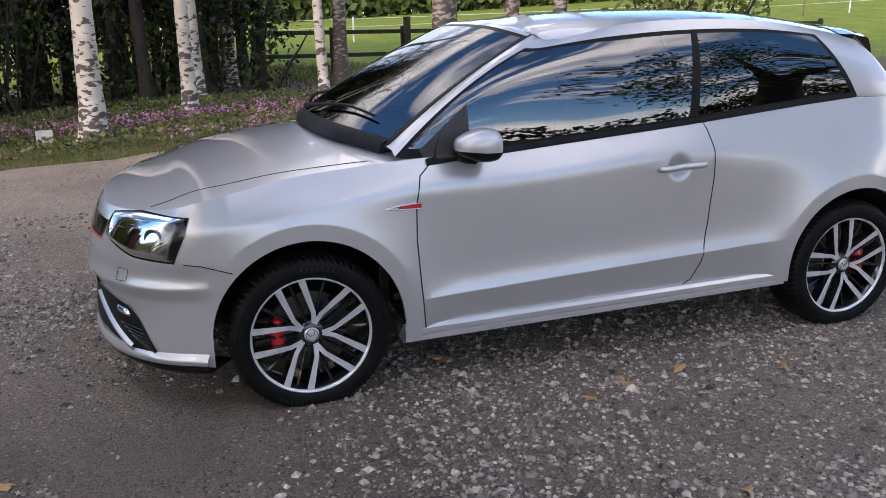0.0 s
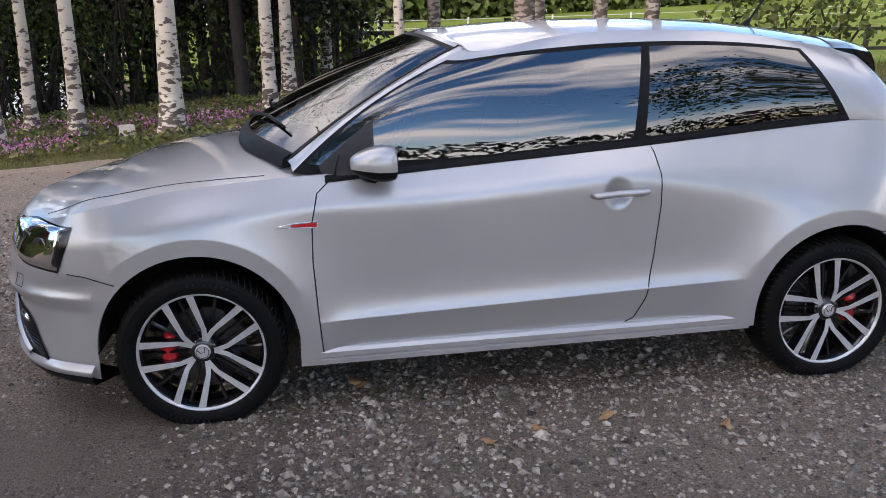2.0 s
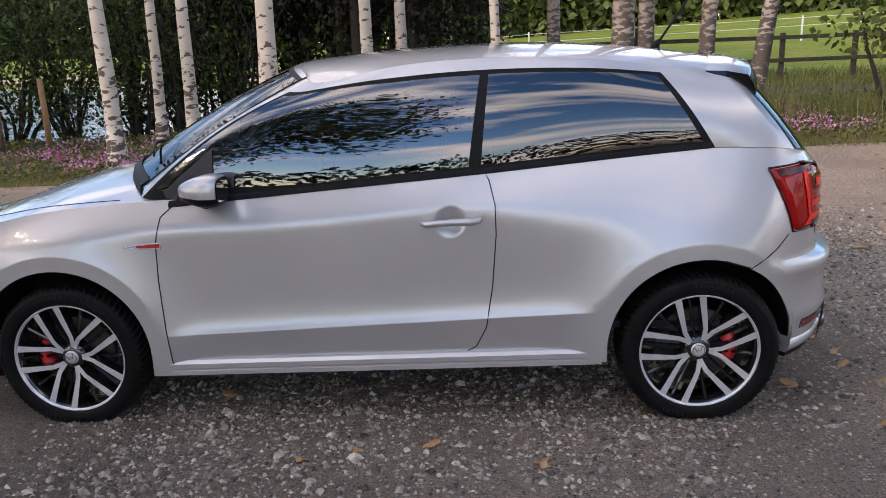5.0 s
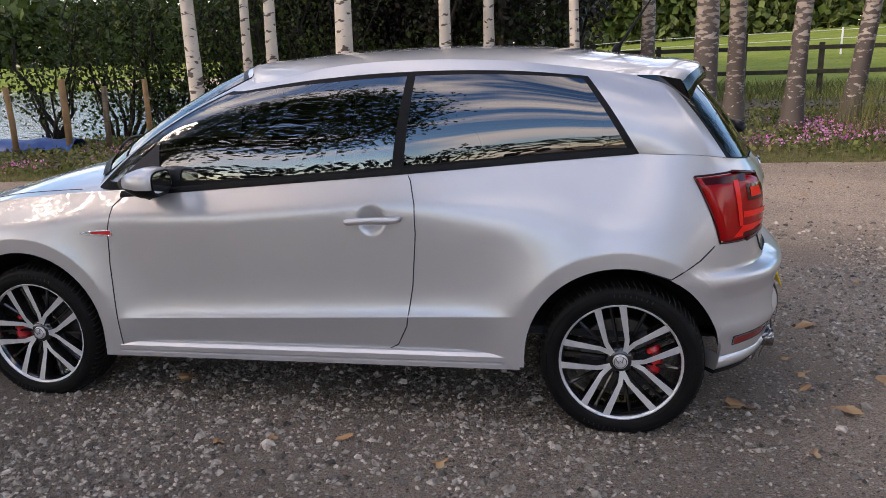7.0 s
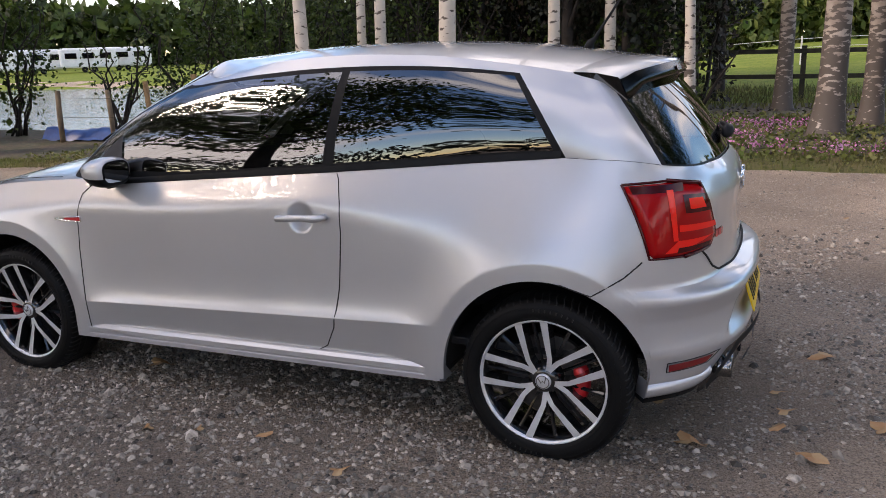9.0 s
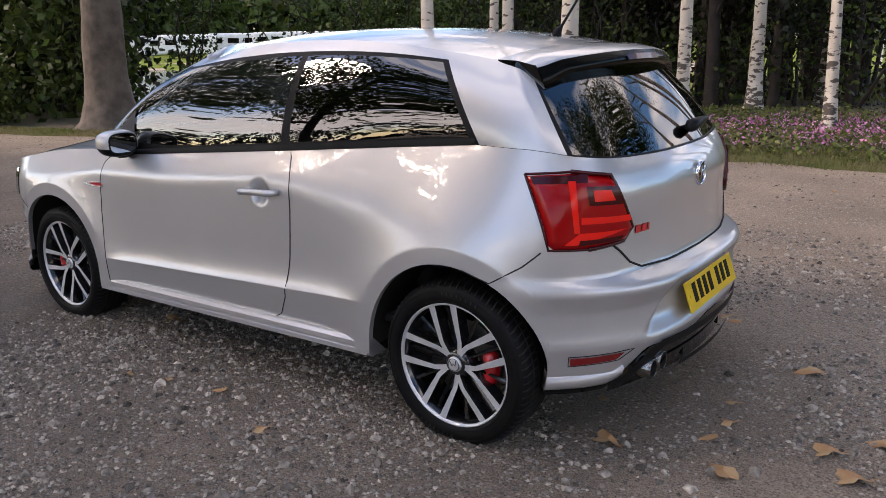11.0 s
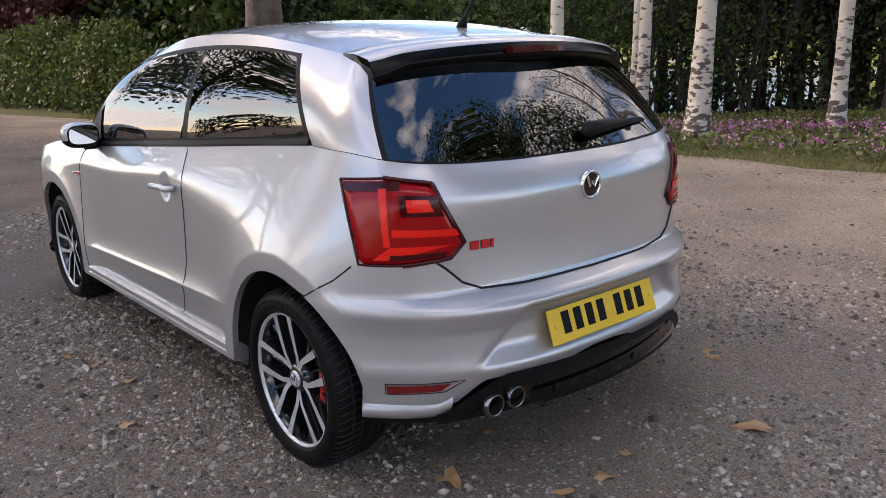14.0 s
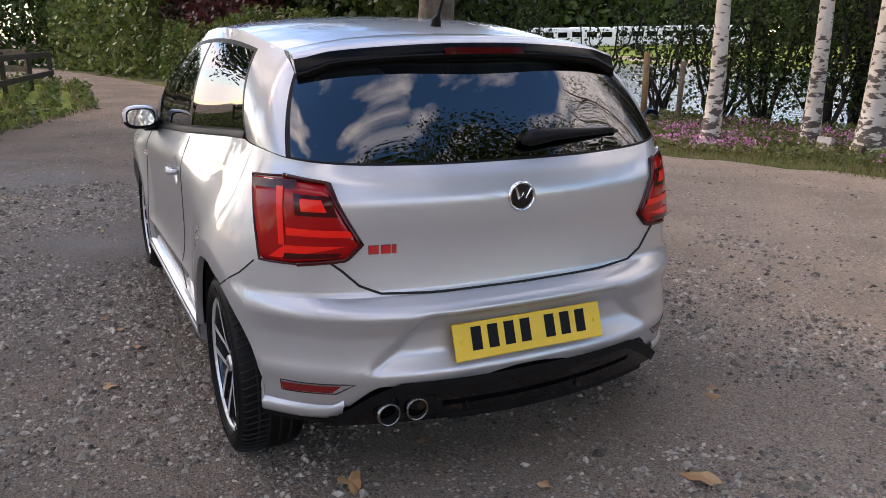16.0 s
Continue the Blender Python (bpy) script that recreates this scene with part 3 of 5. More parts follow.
def bonnet_grid():
    cols = [t for t in TOPS if t.x < -.78]
    half = 24
    verts, faces = [], []
    for t in cols:
        for c in range(-half, half + 1):
            v = c / half
            crown = .072 * (1 - min(1, max(0, (-.95 - t.x) / 1.08)) ** 2)
            verts.append(Vector((t.x, -t.y * v, t.z + crown * (1 - abs(v) ** 2.1))))
    m = 2 * half + 1
    for i in range(len(cols) - 1):
        for c in range(m - 1):
            faces.append((i * m + c, i * m + c + 1, (i + 1) * m + c + 1, (i + 1) * m + c))
    return verts, faces


from mathutils.bvhtree import BVHTree
ALL_V, ALL_F = join([(SHELL_V, SHELL_F), mirrored(SHELL_V, SHELL_F), (HOUSE_V, house_faces(lambda u, h: True)), mirrored(HOUSE_V, house_faces(lambda u, h: True)), bonnet_grid(), roof_grid()])
BVH = BVHTree.FromPolygons([tuple(v) for v in ALL_V], ALL_F)


def onto(p, way, lift=0.0):
    """The place where a ray from p along way meets the body, lifted off it."""
    way = Vector(way).normalized()
    hit, normal, _, _ = BVH.ray_cast(Vector(p), way)
    if hit is None:
        hit, normal, _, _ = BVH.find_nearest(Vector(p))
    if normal.dot(way) > 0:
        normal = -normal
    return hit + normal * lift


def on_side(x, z, lift=0.0):
    return onto((x, -2.0, z), (0, 1, 0), lift)


def on_rear(y, z, lift=0.0):
    return onto((3.0, y, z), (-1, 0, 0), lift)


LEFT_REAR = Vector((-1, 1, 0)).normalized()
LEFT_FRONT = Vector((1, 1, 0)).normalized()


def loft(edges, put, rows=8, across=None, lift=0.0):
    """A sheet on the body between polylines with equally many points, each a list of 2D places; put maps a place to the body."""
    verts, faces = [], []
    n = across or 12
    lines = []
    for e in edges:
        lens = [0]
        for a, b in zip(e, e[1:]):
            lens.append(lens[-1] + math.dist(a, b))
        row = []
        for i in range(n + 1):
            d = lens[-1] * i / n
            for k in range(len(e) - 1):
                if d <= lens[k + 1] + 1e-9:
                    f = (d - lens[k]) / max(1e-9, lens[k + 1] - lens[k])
                    row.append((e[k][0] + (e[k + 1][0] - e[k][0]) * f, e[k][1] + (e[k + 1][1] - e[k][1]) * f))
                    break
        lines.append(row)
    for r in range(rows + 1):
        k = r / rows * (len(lines) - 1)
        i = min(int(k), len(lines) - 2)
        f = k - i
        for a, b in zip(lines[i], lines[i + 1]):
            verts.append(put(a[0] + (b[0] - a[0]) * f, a[1] + (b[1] - a[1]) * f, lift))
    for r in range(rows):
        for c in range(n):
            faces.append((r * (n + 1) + c, r * (n + 1) + c + 1, (r + 1) * (n + 1) + c + 1, (r + 1) * (n + 1) + c))
    return verts, faces


def line_on(points, put, radius=.0022, step=.03, lift=0.0):
    """A thin bar along 2D places, laid on the body."""
    pts = []
    for a, b in zip(points, points[1:]):
        n = max(1, int(math.dist(a, b) / step))
        pts += [put(a[0] + (b[0] - a[0]) * i / n, a[1] + (b[1] - a[1]) * i / n, lift) for i in range(n)]
    pts.append(put(*points[-1], lift))
    return tube(pts, radius, 5)


def left_corner(s, z, lift=0.0):
    """Rear left corner: s runs round the corner from the flank to the tailgate."""
    return onto(Vector((1.62, -.70, z)) - LEFT_REAR * 1.5 + Vector((1, 1, 0)).normalized() * s, LEFT_REAR, lift)


def left_nose(s, z, lift=0.0):
    """Front left corner: s runs from the nose back along the wing."""
    return onto(Vector((-1.80, -.62, z)) - LEFT_FRONT * 1.5 + Vector((1, -1, 0)).normalized() * s, LEFT_FRONT, lift)


car = tagged(new("car"), "silver three-door hatchback with black and silver alloy wheels on gravel", "car")


def panel(name, test, label="", centre=False):
    """A painted panel of the shell on each side, or one piece across the middle."""
    v, f = compact(SHELL_V, [q for q in SHELL_F if test(sum((SHELL_V[i] for i in q), Vector()) / 4)])
    if centre:
        return mesh_ob(name, *both(v, f), PAINT, car, True, label)
    mesh_ob(name, *mirrored(v, f), PAINT, car, True, label)
    return mesh_ob(name, v, f, PAINT, car, True, label)


def two_sided(name, v, f, material, smooth_it=True, label="", parent=None):
    mesh_ob(name, *mirrored(v, f), material, parent or car, smooth_it, label)
    return mesh_ob(name, v, f, material, parent or car, smooth_it, label)


def on_door(c):
    return -.81 < c.x < .44


front_bumper = panel("front_bumper", lambda c: c.x < -1.45 and c.z < .60, centre=True)
panel("front_wing", lambda c: c.x <= -.81 and not (c.x < -1.45 and c.z < .60))
rear_bumper = panel("rear_bumper", lambda c: c.x > 1.38 and c.z < .618, centre=True)
panel("tailgate", lambda c: c.x > 1.66 and c.z >= .618, centre=True)
panel("rear_quarter", lambda c: c.x >= .44 and not (c.x > 1.38 and c.z < .618) and not (c.x > 1.66 and c.z >= .618))
door_l = None
for sgn in (1, -1):
    v, f = compact(SHELL_V, [q for q in SHELL_F if on_door(sum((SHELL_V[i] for i in q), Vector()) / 4)])
    if sgn < 0:
        v, f = mirrored(v, f)
    d = mesh_ob("door", v, f, PAINT, car, True)
    door_l = door_l or d
mesh_ob("bonnet", *bonnet_grid(), PAINT, car, True)
mesh_ob("roof", *roof_grid(), PAINT, car, True)
two_sided("roof_pillar", *compact(HOUSE_V, house_faces(is_pillar)), PAINT)
two_sided("window_seal", *compact(HOUSE_V, house_faces(is_seal)), TRIM, True, "matt black window surround")
mesh_ob("windscreen", *both(*compact(HOUSE_V, house_faces(is_screen))), GLASS, car, True, "clear raked windscreen")
mesh_ob("rear_window", *both(*compact(HOUSE_V, house_faces(is_rear_glass))), GLASS_DARK, car, True, "dark tinted rear window")
for sgn in (1, -1):
    for nm, test, g in (("door_window", is_door_glass, GLASS), ("quarter_window", is_quarter_glass, GLASS_DARK)):
        v, f = compact(HOUSE_V, house_faces(test))
        if sgn < 0:
            v, f = mirrored(v, f)
        mesh_ob(nm, v, f, g, car, True, "tinted side glass")

# wheel wells, floor pan and arch lips
for a in AXLES:
    for sgn in (1, -1):
        arc = [(a + (ARCH + .02) * math.cos(t), ARCH_Z + (ARCH + .02) * math.sin(t)) for t in np.linspace(-.08, math.pi + .08, 25)]
        rim_y = [max(-.805, on_side(a + (x - a) * 1.04, max(.30, ARCH_Z + (z - ARCH_Z) * 1.04)).y + .012) for x, z in arc]
        v = [(x, sgn * y, z) for (x, z), ry in zip(arc, rim_y) for y in (ry, -.42)]
        f = [(2 * i, 2 * i + 1, 2 * i + 3, 2 * i + 2) for i in range(24)]
        v.append((a, sgn * -.42, HUB_Z))
        f += [(2 * i + 1, 2 * i + 3, 50) for i in range(24)]
        mesh_ob("wheel_arch_liner", v, f, WELL, car, True)
        lip = [(x, z) for x, z in ((a + ARCH * math.cos(t), ARCH_Z + ARCH * math.sin(t)) for t in np.linspace(.02, math.pi - .02, 40))]
        out = [on_side(a + (x - a) * 1.004, ARCH_Z + (z - ARCH_Z) * 1.006, .0) for x, z in lip]
        v = [Vector((p.x, p.y, p.z)) for p in out] + [Vector((x, p.y + .022, z)) for (x, z), p in zip(lip, out)]
        f = [(i, i + 1, i + 41, i + 40) for i in range(39)]
        if sgn < 0:
            v, f = mirrored(v, f)
        mesh_ob("arch_lip", v, f, PAINT, car, True)
part("floor_pan", box_bm((1.66, 1.50, .04), (0, 0, .225), .01), WELL, car)
part("floor_pan", box_bm((.62, .84, .06), (-1.45, 0, .25), .01), WELL, car)
part("floor_pan", box_bm((.62, .84, .06), (1.45, 0, .28), .01), WELL, car)
part("bulkhead", box_bm((.04, 1.40, .55), (-.93, 0, .55), .01), WELL, car)

# panel gaps
GAPS = {
    "door_gap": [(-.74, .893), (-.80, .84), (-.822, .74), (-.825, .60), (-.815, .42), (-.803, .262), (-.79, .252), (.26, .268), (.33, .278), (.39, .31), (.43, .39), (.457, .55), (.474, .75), (.472, .86), (.452, .945), (.435, .974)],
    "bumper_gap": [(1.375, .592), (1.43, .625), (1.50, .668), (1.535, .70), (1.55, .715)],
}
for nm, pts in GAPS.items():
    two_sided(nm, *line_on(pts, on_side, .0026), GAP)
two_sided("bumper_gap", *line_on([(-1.50, .555), (-1.60, .585), (-1.66, .592)], on_side, .0022), GAP)
two_sided("bonnet_gap", *line_on([(-1.75, -.60), (-1.5, -.67), (-1.2, -.70), (-.98, -.715)], lambda x, y, l: onto((x, y, 2), (0, 0, -1), l), .0022), GAP)
mesh_ob("tailgate_gap", *line_on([(-.60, .745), (-.545, .70), (-.50, .655), (-.44, .628), (-.3, .622), (.004, .62), (.3, .622), (.44, .628), (.50, .655), (.545, .70), (.60, .745)], on_rear, .004, .03, .001), GAP, car)
two_sided("screen_gap", *tube([house(2.02, h) + Vector((0, -.001, .001)) for h in np.linspace(.02, .99, 24)], .003, 5), GAP)

# side skirts, front splitter and rear lip
def skirt():
    xs = np.linspace(-.885, .865, 30)
    prof = [(-.800, .055), (-.822, .050), (-.834, .038), (-.834, .020), (-.826, .016), (-.834, .010), (-.834, -.008), (-.80, -.022), (-.72, -.022)]
    v = [Vector((x, y, sill(x) + dz - .004)) for x in xs for y, dz in prof]
    n = len(prof)
    f = [(i * n + j, (i + 1) * n + j, (i + 1) * n + j + 1, i * n + j + 1) for i in range(29) for j in range(n - 1)]
    f += [tuple(range(n)), tuple(range(29 * n, 30 * n))[::-1]]
    return v, f


for sgn in (1, -1):
    v, f = skirt()
    if sgn < 0:
        v, f = mirrored(v, f)
    mesh_ob("side_skirt", v, f, PAINT, car, False, "ridged silver side skirt")


# ---- wheels ----
def wheel(name):
    w = new(name)
    R = .300
    tyre_prof = [(.222, -.090), (.228, -.100), (.245, -.108), (.268, -.107), (.284, -.100), (.293, -.090), (R - .004, -.080), (R, -.060), (R + .001, 0), (R, .06), (R - .004, .08), (.285, .1), (.25, .106), (.222, .09)]
    v, f = lathe(tyre_prof, 72)
    tyre = mesh_ob("tyre", v, f, RUBBER, w, True, "low black tyre")
    # tread grooves and shoulder blocks
    items = []
    for y in (-.052, -.018, .018, .052):
        items.append(lathe([(R + .0015, y - .004), (R + .0018, y), (R + .0015, y + .004)], 72))
    tagged(mesh_ob("tread_groove", *join(items), GAP, tyre), kind="stuff")
    items = []
    for k in range(72):
        a = 2 * math.pi * k / 72
        pts = [(r * math.cos(a + q), y, r * math.sin(a + q)) for r, y, q in ((.2875, -.0975, 0), (.2955, -.0885, .006), (R - .0020, -.079, .016), (R + .0008, -.058, .040), (R + .0012, -.022, .052))]
        items.append(tube(pts, .0030, 4))
    tagged(mesh_ob("shoulder_groove", *join(items), GAP, tyre), kind="stuff")
    mesh_ob("sidewall_rib", *join([lathe([(r - .0012, -.1062), (r, -.1092), (r + .0012, -.1062)], 72) for r in (.236, .2545, .272)]), RUBBER, tyre, True)
    letters = []
    for a0 in (1.15, 4.2):
        for k in range(8):
            letters.append(tube([(r * math.cos(a0 + k * .075), -.1080, r * math.sin(a0 + k * .075)) for r in (.258, .268)], .0030, 4))
    tagged(mesh_ob("sidewall_mark", *join(letters), LETTER, tyre), kind="stuff")
    rim_prof = [(.222, .09), (.205, .08), (.205, -.05), (.212, -.075), (.222, -.088), (.229, -.094)]
    rim = mesh_ob("rim", *lathe(rim_prof, 64), RIM_BLACK, w, True, "gloss black alloy rim")
    mesh_ob("rim_edge", *lathe([(.2165, -.088), (.2195, -.0955), (.2255, -.0975), (.2300, -.094)], 72), RIM_FACE, rim, True, "machined bright rim edge")
    # five pairs of spokes, cranked outwards near the hub so that each meets its neighbour in a V
    for k in range(10):
        pair, side = divmod(k, 2)
        a0 = 2 * math.pi * pair / 5 + math.pi / 2
        s = 1 if side else -1
        lo, hi = [], []
        for r, turn, half_w, y in ((.030, .60, .0085, -.074), (.048, .575, .0090, -.076), (.088, .455, .0088, -.081), (.104, .390, .0092, -.083), (.150, .285, .0108, -.087), (.190, .235, .0122, -.090), (.220, .210, .0135, -.092)):
            ang = a0 + s * turn
            c = Vector((math.cos(ang), 0, math.sin(ang))) * r
            t = Vector((-math.sin(a0 + s * turn * .6), 0, math.cos(a0 + s * turn * .6)))
            hi += [c - t * half_w + Vector((0, y, 0)), c + t * half_w + Vector((0, y, 0))]
            lo += [c - t * (half_w + .004) + Vector((0, y + .045, 0)), c + t * (half_w + .004) + Vector((0, y + .045, 0))]
        m, w2 = len(hi) // 2 - 1, len(hi)
        face = [(2 * i, 2 * i + 1, 2 * i + 3, 2 * i + 2) for i in range(m)]
        mesh_ob("spoke_face", hi, face, RIM_FACE, rim, False, "machined silver spoke face")
        v = hi + lo
        f = []
        for i in range(m):
            f += [(2 * i, 2 * i + 2, w2 + 2 * i + 2, w2 + 2 * i), (2 * i + 1, w2 + 2 * i + 1, w2 + 2 * i + 3, 2 * i + 3), (w2 + 2 * i, w2 + 2 * i + 2, w2 + 2 * i + 3, w2 + 2 * i + 1)]
        mesh_ob("spoke", v, f, RIM_BLACK, rim)
    for k in range(10):
        a = 2 * math.pi * (k + .5) / 10 + math.pi / 2 + math.pi / 10
        c, s = math.cos(a), math.sin(a)
        mesh_ob("inner_spoke", *tube([(.05 * c, -.045, .05 * s), (.208 * c, -.062, .208 * s)], [.006, .008], 6), RIM_BLACK, rim)
    mesh_ob("hub", *lathe([(.001, -.078), (.03, -.078), (.045, -.074), (.056, -.06), (.06, -.02)], 32), RIM_BLACK, rim, True)
    cap = mesh_ob("hub_cap", *lathe([(.0005, -.087), (.022, -.0868), (.0265, -.085), (.028, -.078)], 32), RIM_FACE, rim, True, "grey hub cap with bright emblem")
    mesh_ob("emblem", *join([lathe([(.021, -.0875), (.0225, -.0885), (.024, -.0875)], 32),
                             tube([(-.014, -.088, .015), (-.006, -.088, -.004), (0, -.088, .004), (.006, -.088, -.004), (.014, -.088, .015)], .0018, 5)]), DISC, cap)
    for k in range(5):
        a = 2 * math.pi * k / 5 + math.pi / 2
        mesh_ob("wheel_bolt", *join([([(p[0] + .043 * math.cos(a), p[1], p[2] + .043 * math.sin(a)) for p in q], g) for q, g in (lathe([(.0005, -.074), (.007, -.073), (.0085, -.066)], 8),)]), RIM_BLACK, rim)
    mesh_ob("brake_disc", *lathe([(.06, .0), (.06, -.012), (.148, -.012), (.148, .012), (.06, .012)], 48), DISC, w)
    return w


def flatten_tyre(ob):
    for v in ob.data.vertices:
        if v.co.z < -(HUB_Z - .002):
            v.co.z = -(HUB_Z - .002)


fw = wheel("wheel")
for c in list(fw.children):
    if c.name.startswith("tyre"):
        flatten_tyre(c)


fw.parent = car
fw.matrix_basis = pose(-1.235, -.712, HUB_Z, 0, -19, 0)
rw = copy_thing(fw, pose(1.235, -.712, HUB_Z, 0, -11, 0))
fr = copy_thing(fw, pose(-1.235, .712, HUB_Z, 0, 0, 180))
rr = copy_thing(fw, pose(1.235, .712, HUB_Z, 0, 0, 180))
# only the pair of tyres that stands square to the ground keeps the flat foot
for o in (fw, rw):
    a = o.matrix_basis.to_euler().y
    for c in o.children:
        if c.name.startswith("tyre"):
            c.rotation_euler.y = -a
for x, s in ((-1.235, -1), (1.235, 1)):
    for side in (-1, 1):
        pts = [(x + .125 * math.cos(t), side * .742, HUB_Z + .125 * math.sin(t)) for t in np.linspace((math.pi - .5) if s < 0 else -.55, (math.pi + .55) if s < 0 else .5, 8)]
        mesh_ob("brake_caliper", *tube(pts, [.020, .028, .030, .031, .031, .030, .028, .020], 8), RED, car, True, "red brake caliper")


# ---- car fittings ----
def lens(name, edges, put, rows, across, lift, material, parent=None, label=""):
    """A raised cover on the body whose rim is pressed into it."""
    v, f = loft(edges, put, rows, across, lift)
    base, _ = loft(edges, put, rows, across, -.004)
    w = across + 1
    for r in range(rows + 1):
        for c in range(w):
            if r in (0, rows) or c in (0, across):
                v[r * w + c] = base[r * w + c]
    return two_sided(name, v, f, material, True, label, parent)


def inlay(name, edges, put, lift, material, rows=2, across=8, label=""):
    return two_sided(name, *loft(edges, put, rows, across, lift), material, True, label)


# rear lamps
LAMP = [[(-.122, .957), (.02, .966), (.15, .948)], [(-.10, .87), (.05, .87), (.195, .86)], [(-.078, .78), (.07, .78), (.237, .775)], [(-.066, .722), (.07, .720), (.20, .733)]]
lens("tail_lamp", LAMP, left_corner, 12, 18, .014, LAMP_RED, None, "red wraparound tail lamp")
LAMP_RIM = [(-.122, .957), (.02, .966), (.15, .948), (.195, .86), (.237, .775), (.20, .733), (.07, .720), (-.066, .722), (-.078, .78), (-.10, .87), (-.122, .957)]
two_sided("lamp_rim", *line_on(LAMP_RIM, left_corner, .0045, .02, .002), LAMP_DARK)
two_sided("lamp_rim", *line_on(LAMP_RIM[1:7], lambda q, z, l: left_corner(q - .008, z, l), .0075, .02, .006), LAMP_DARK)
inlay("lamp_shade", [[(-.105, .948), (.06, .955)], [(-.098, .925), (.06, .930)]], left_corner, .0155, LAMP_DARK, 2, 8)
inlay("lamp_shade", [[(.055, .918), (.158, .912)], [(.062, .860), (.178, .858)]], left_corner, .0155, LAMP_DARK, 5, 6)
inlay("lamp_bar", [[(.075, .905), (.135, .903)], [(.08, .872), (.150, .872)]], left_corner, .017, LAMP_BRIGHT)
inlay("lamp_bar", [[(.035, .825), (.205, .820)], [(.035, .803), (.215, .800)]], left_corner, .017, LAMP_BRIGHT)
inlay("lamp_bar", [[(.0, .935), (.022, .936)], [(.012, .775), (.030, .775)]], left_corner, .017, LAMP_BRIGHT, 4, 3)
inlay("lamp_bar", [[(.03, .775), (.20, .775)], [(-.02, .738), (.02, .738)]], left_corner, .0165, LAMP_BRIGHT, 3, 6)
inlay("reversing_lamp", [[(.03, .752), (.185, .755)], [(.025, .735), (.175, .742)]], left_corner, .017, LAMP_DARK)
inlay("rear_reflector", [[(.004, .362), (.195, .368)], [(.006, .336), (.165, .344)]], left_corner, .004, LAMP_DEEP, 3, 12, "dark red rear reflector")
two_sided("reflector_gap", *line_on([(.0, .366), (.235, .372), (.175, .338), (.0, .332), (.0, .366)], left_corner, .002), GAP)

# tailgate emblem, model badge and plate
c0 = on_rear(.004, .885)
c0.y = 0


def disc_on_rear(radius, x, y, z, seg=32, ring=None):
    v = [(x, y, z)] + [(x, y + radius * math.cos(t), z + radius * math.sin(t)) for t in np.linspace(0, 2 * math.pi, seg, endpoint=False)]
    return v, [(0, i + 1, (i + 1) % seg + 1) for i in range(seg)]


emblem = mesh_ob("emblem", *join([lathe([(.047, -.002), (.046, .006), (.042, .009), (.038, .006), (.037, .0)], 40)]), CHROME, car, True, "round chrome emblem")
emblem.matrix_basis = Matrix.Translation(c0) @ pose(0, 0, 0, 0, -6, -90)
mesh_ob("emblem_field", *lathe([(.0005, .0035), (.037, .003)], 32), GLOSS, emblem)
mesh_ob("chevron", *tube([(-.026, .006, .026), (-.011, .006, -.006), (0, .006, .010), (.011, .006, -.006), (.026, .006, .026)], .0042, 6), CHROME, emblem)
for y0, wd in ((-.470, .028), (-.434, .026), (-.402, .010)):
    v, f = loft([[(y0, .770), (y0 + wd, .770)], [(y0, .746), (y0 + wd, .746)]], on_rear, 2, 3, .004)
    w, g = loft([[(y0 - .002, .772), (y0 + wd + .002, .772)], [(y0 - .002, .744), (y0 + wd + .002, .744)]], on_rear, 2, 3, .001)
    mesh_ob("model_badge", v, f, RED, car, False, "small red bar badge")
    mesh_ob("badge_edge", w, g, CHROME, car)
plate = part("number_plate", box_bm((.52, .006, .111), bevel=.002), PLATE, car, "yellow number plate with plain black bars")
plate.matrix_basis = pose(1.862, .004, .478, 0, 0, 0) @ pose(0, 0, 0, 0, -19, 0) @ pose(0, 0, 0, 0, 0, 90)
for i, x in enumerate((-.205, -.149, -.093, -.037, .050, .106, .162)):
    part("plate_bar", box_bm((.034, .002, .070), (x + .02, -.0038, .006), .0005), INK, plate)
for x in (-.235, .235):
    mesh_ob("plate_screw", *[[(p[0] + x, p[1], p[2]) for p in lathe([(.0005, -.0065), (.006, -.0055), (.007, -.003)], 12)[0]], lathe([(.0005, -.0065), (.006, -.0055), (.007, -.003)], 12)[1]], PLATE, plate)

# rear valance, diffuser and exhaust
def lip_line(cols, dz, out):
    pts = []
    for c in cols:
        p = ring(c.x, c.y, c.z, lower(c.x, c.y) + dz)
        n = Vector((p.x * .35, p.y, 0))
        if c.x > 1.7 or c.x < -1.8:
            n = Vector((p.x, p.y * 1.2, 0))
        pts.append(p + n.normalized() * out)
    return pts


def ribbon(lines):
    n = len(lines[0])
    v = [p for l in lines for p in l]
    return v, [(k * n + i, k * n + i + 1, (k + 1) * n + i + 1, (k + 1) * n + i) for k in range(len(lines) - 1) for i in range(n - 1)]


rear_cols = [c for c in COLS if c.x > 1.585 and c.y < -.57]
two_sided("rear_lip", *ribbon([lip_line(rear_cols, .035, .001), lip_line(rear_cols, .022, .012), lip_line(rear_cols, .004, .014), lip_line(rear_cols, -.014, .008), lip_line(rear_cols, -.016, -.06)]), PAINT)
two_sided("rear_lip_base", *ribbon([lip_line(rear_cols, -.010, .010), lip_line(rear_cols, -.030, .004), lip_line(rear_cols, -.030, -.06)]), TRIM)


def diffuser_put(y, z, lift=0):
    k = smooth(.62, .44, abs(y))
    return Vector((1.872 - .12 * (y / .6) ** 2 - .03 * smooth(.36, .22, z) + lift, y, z))


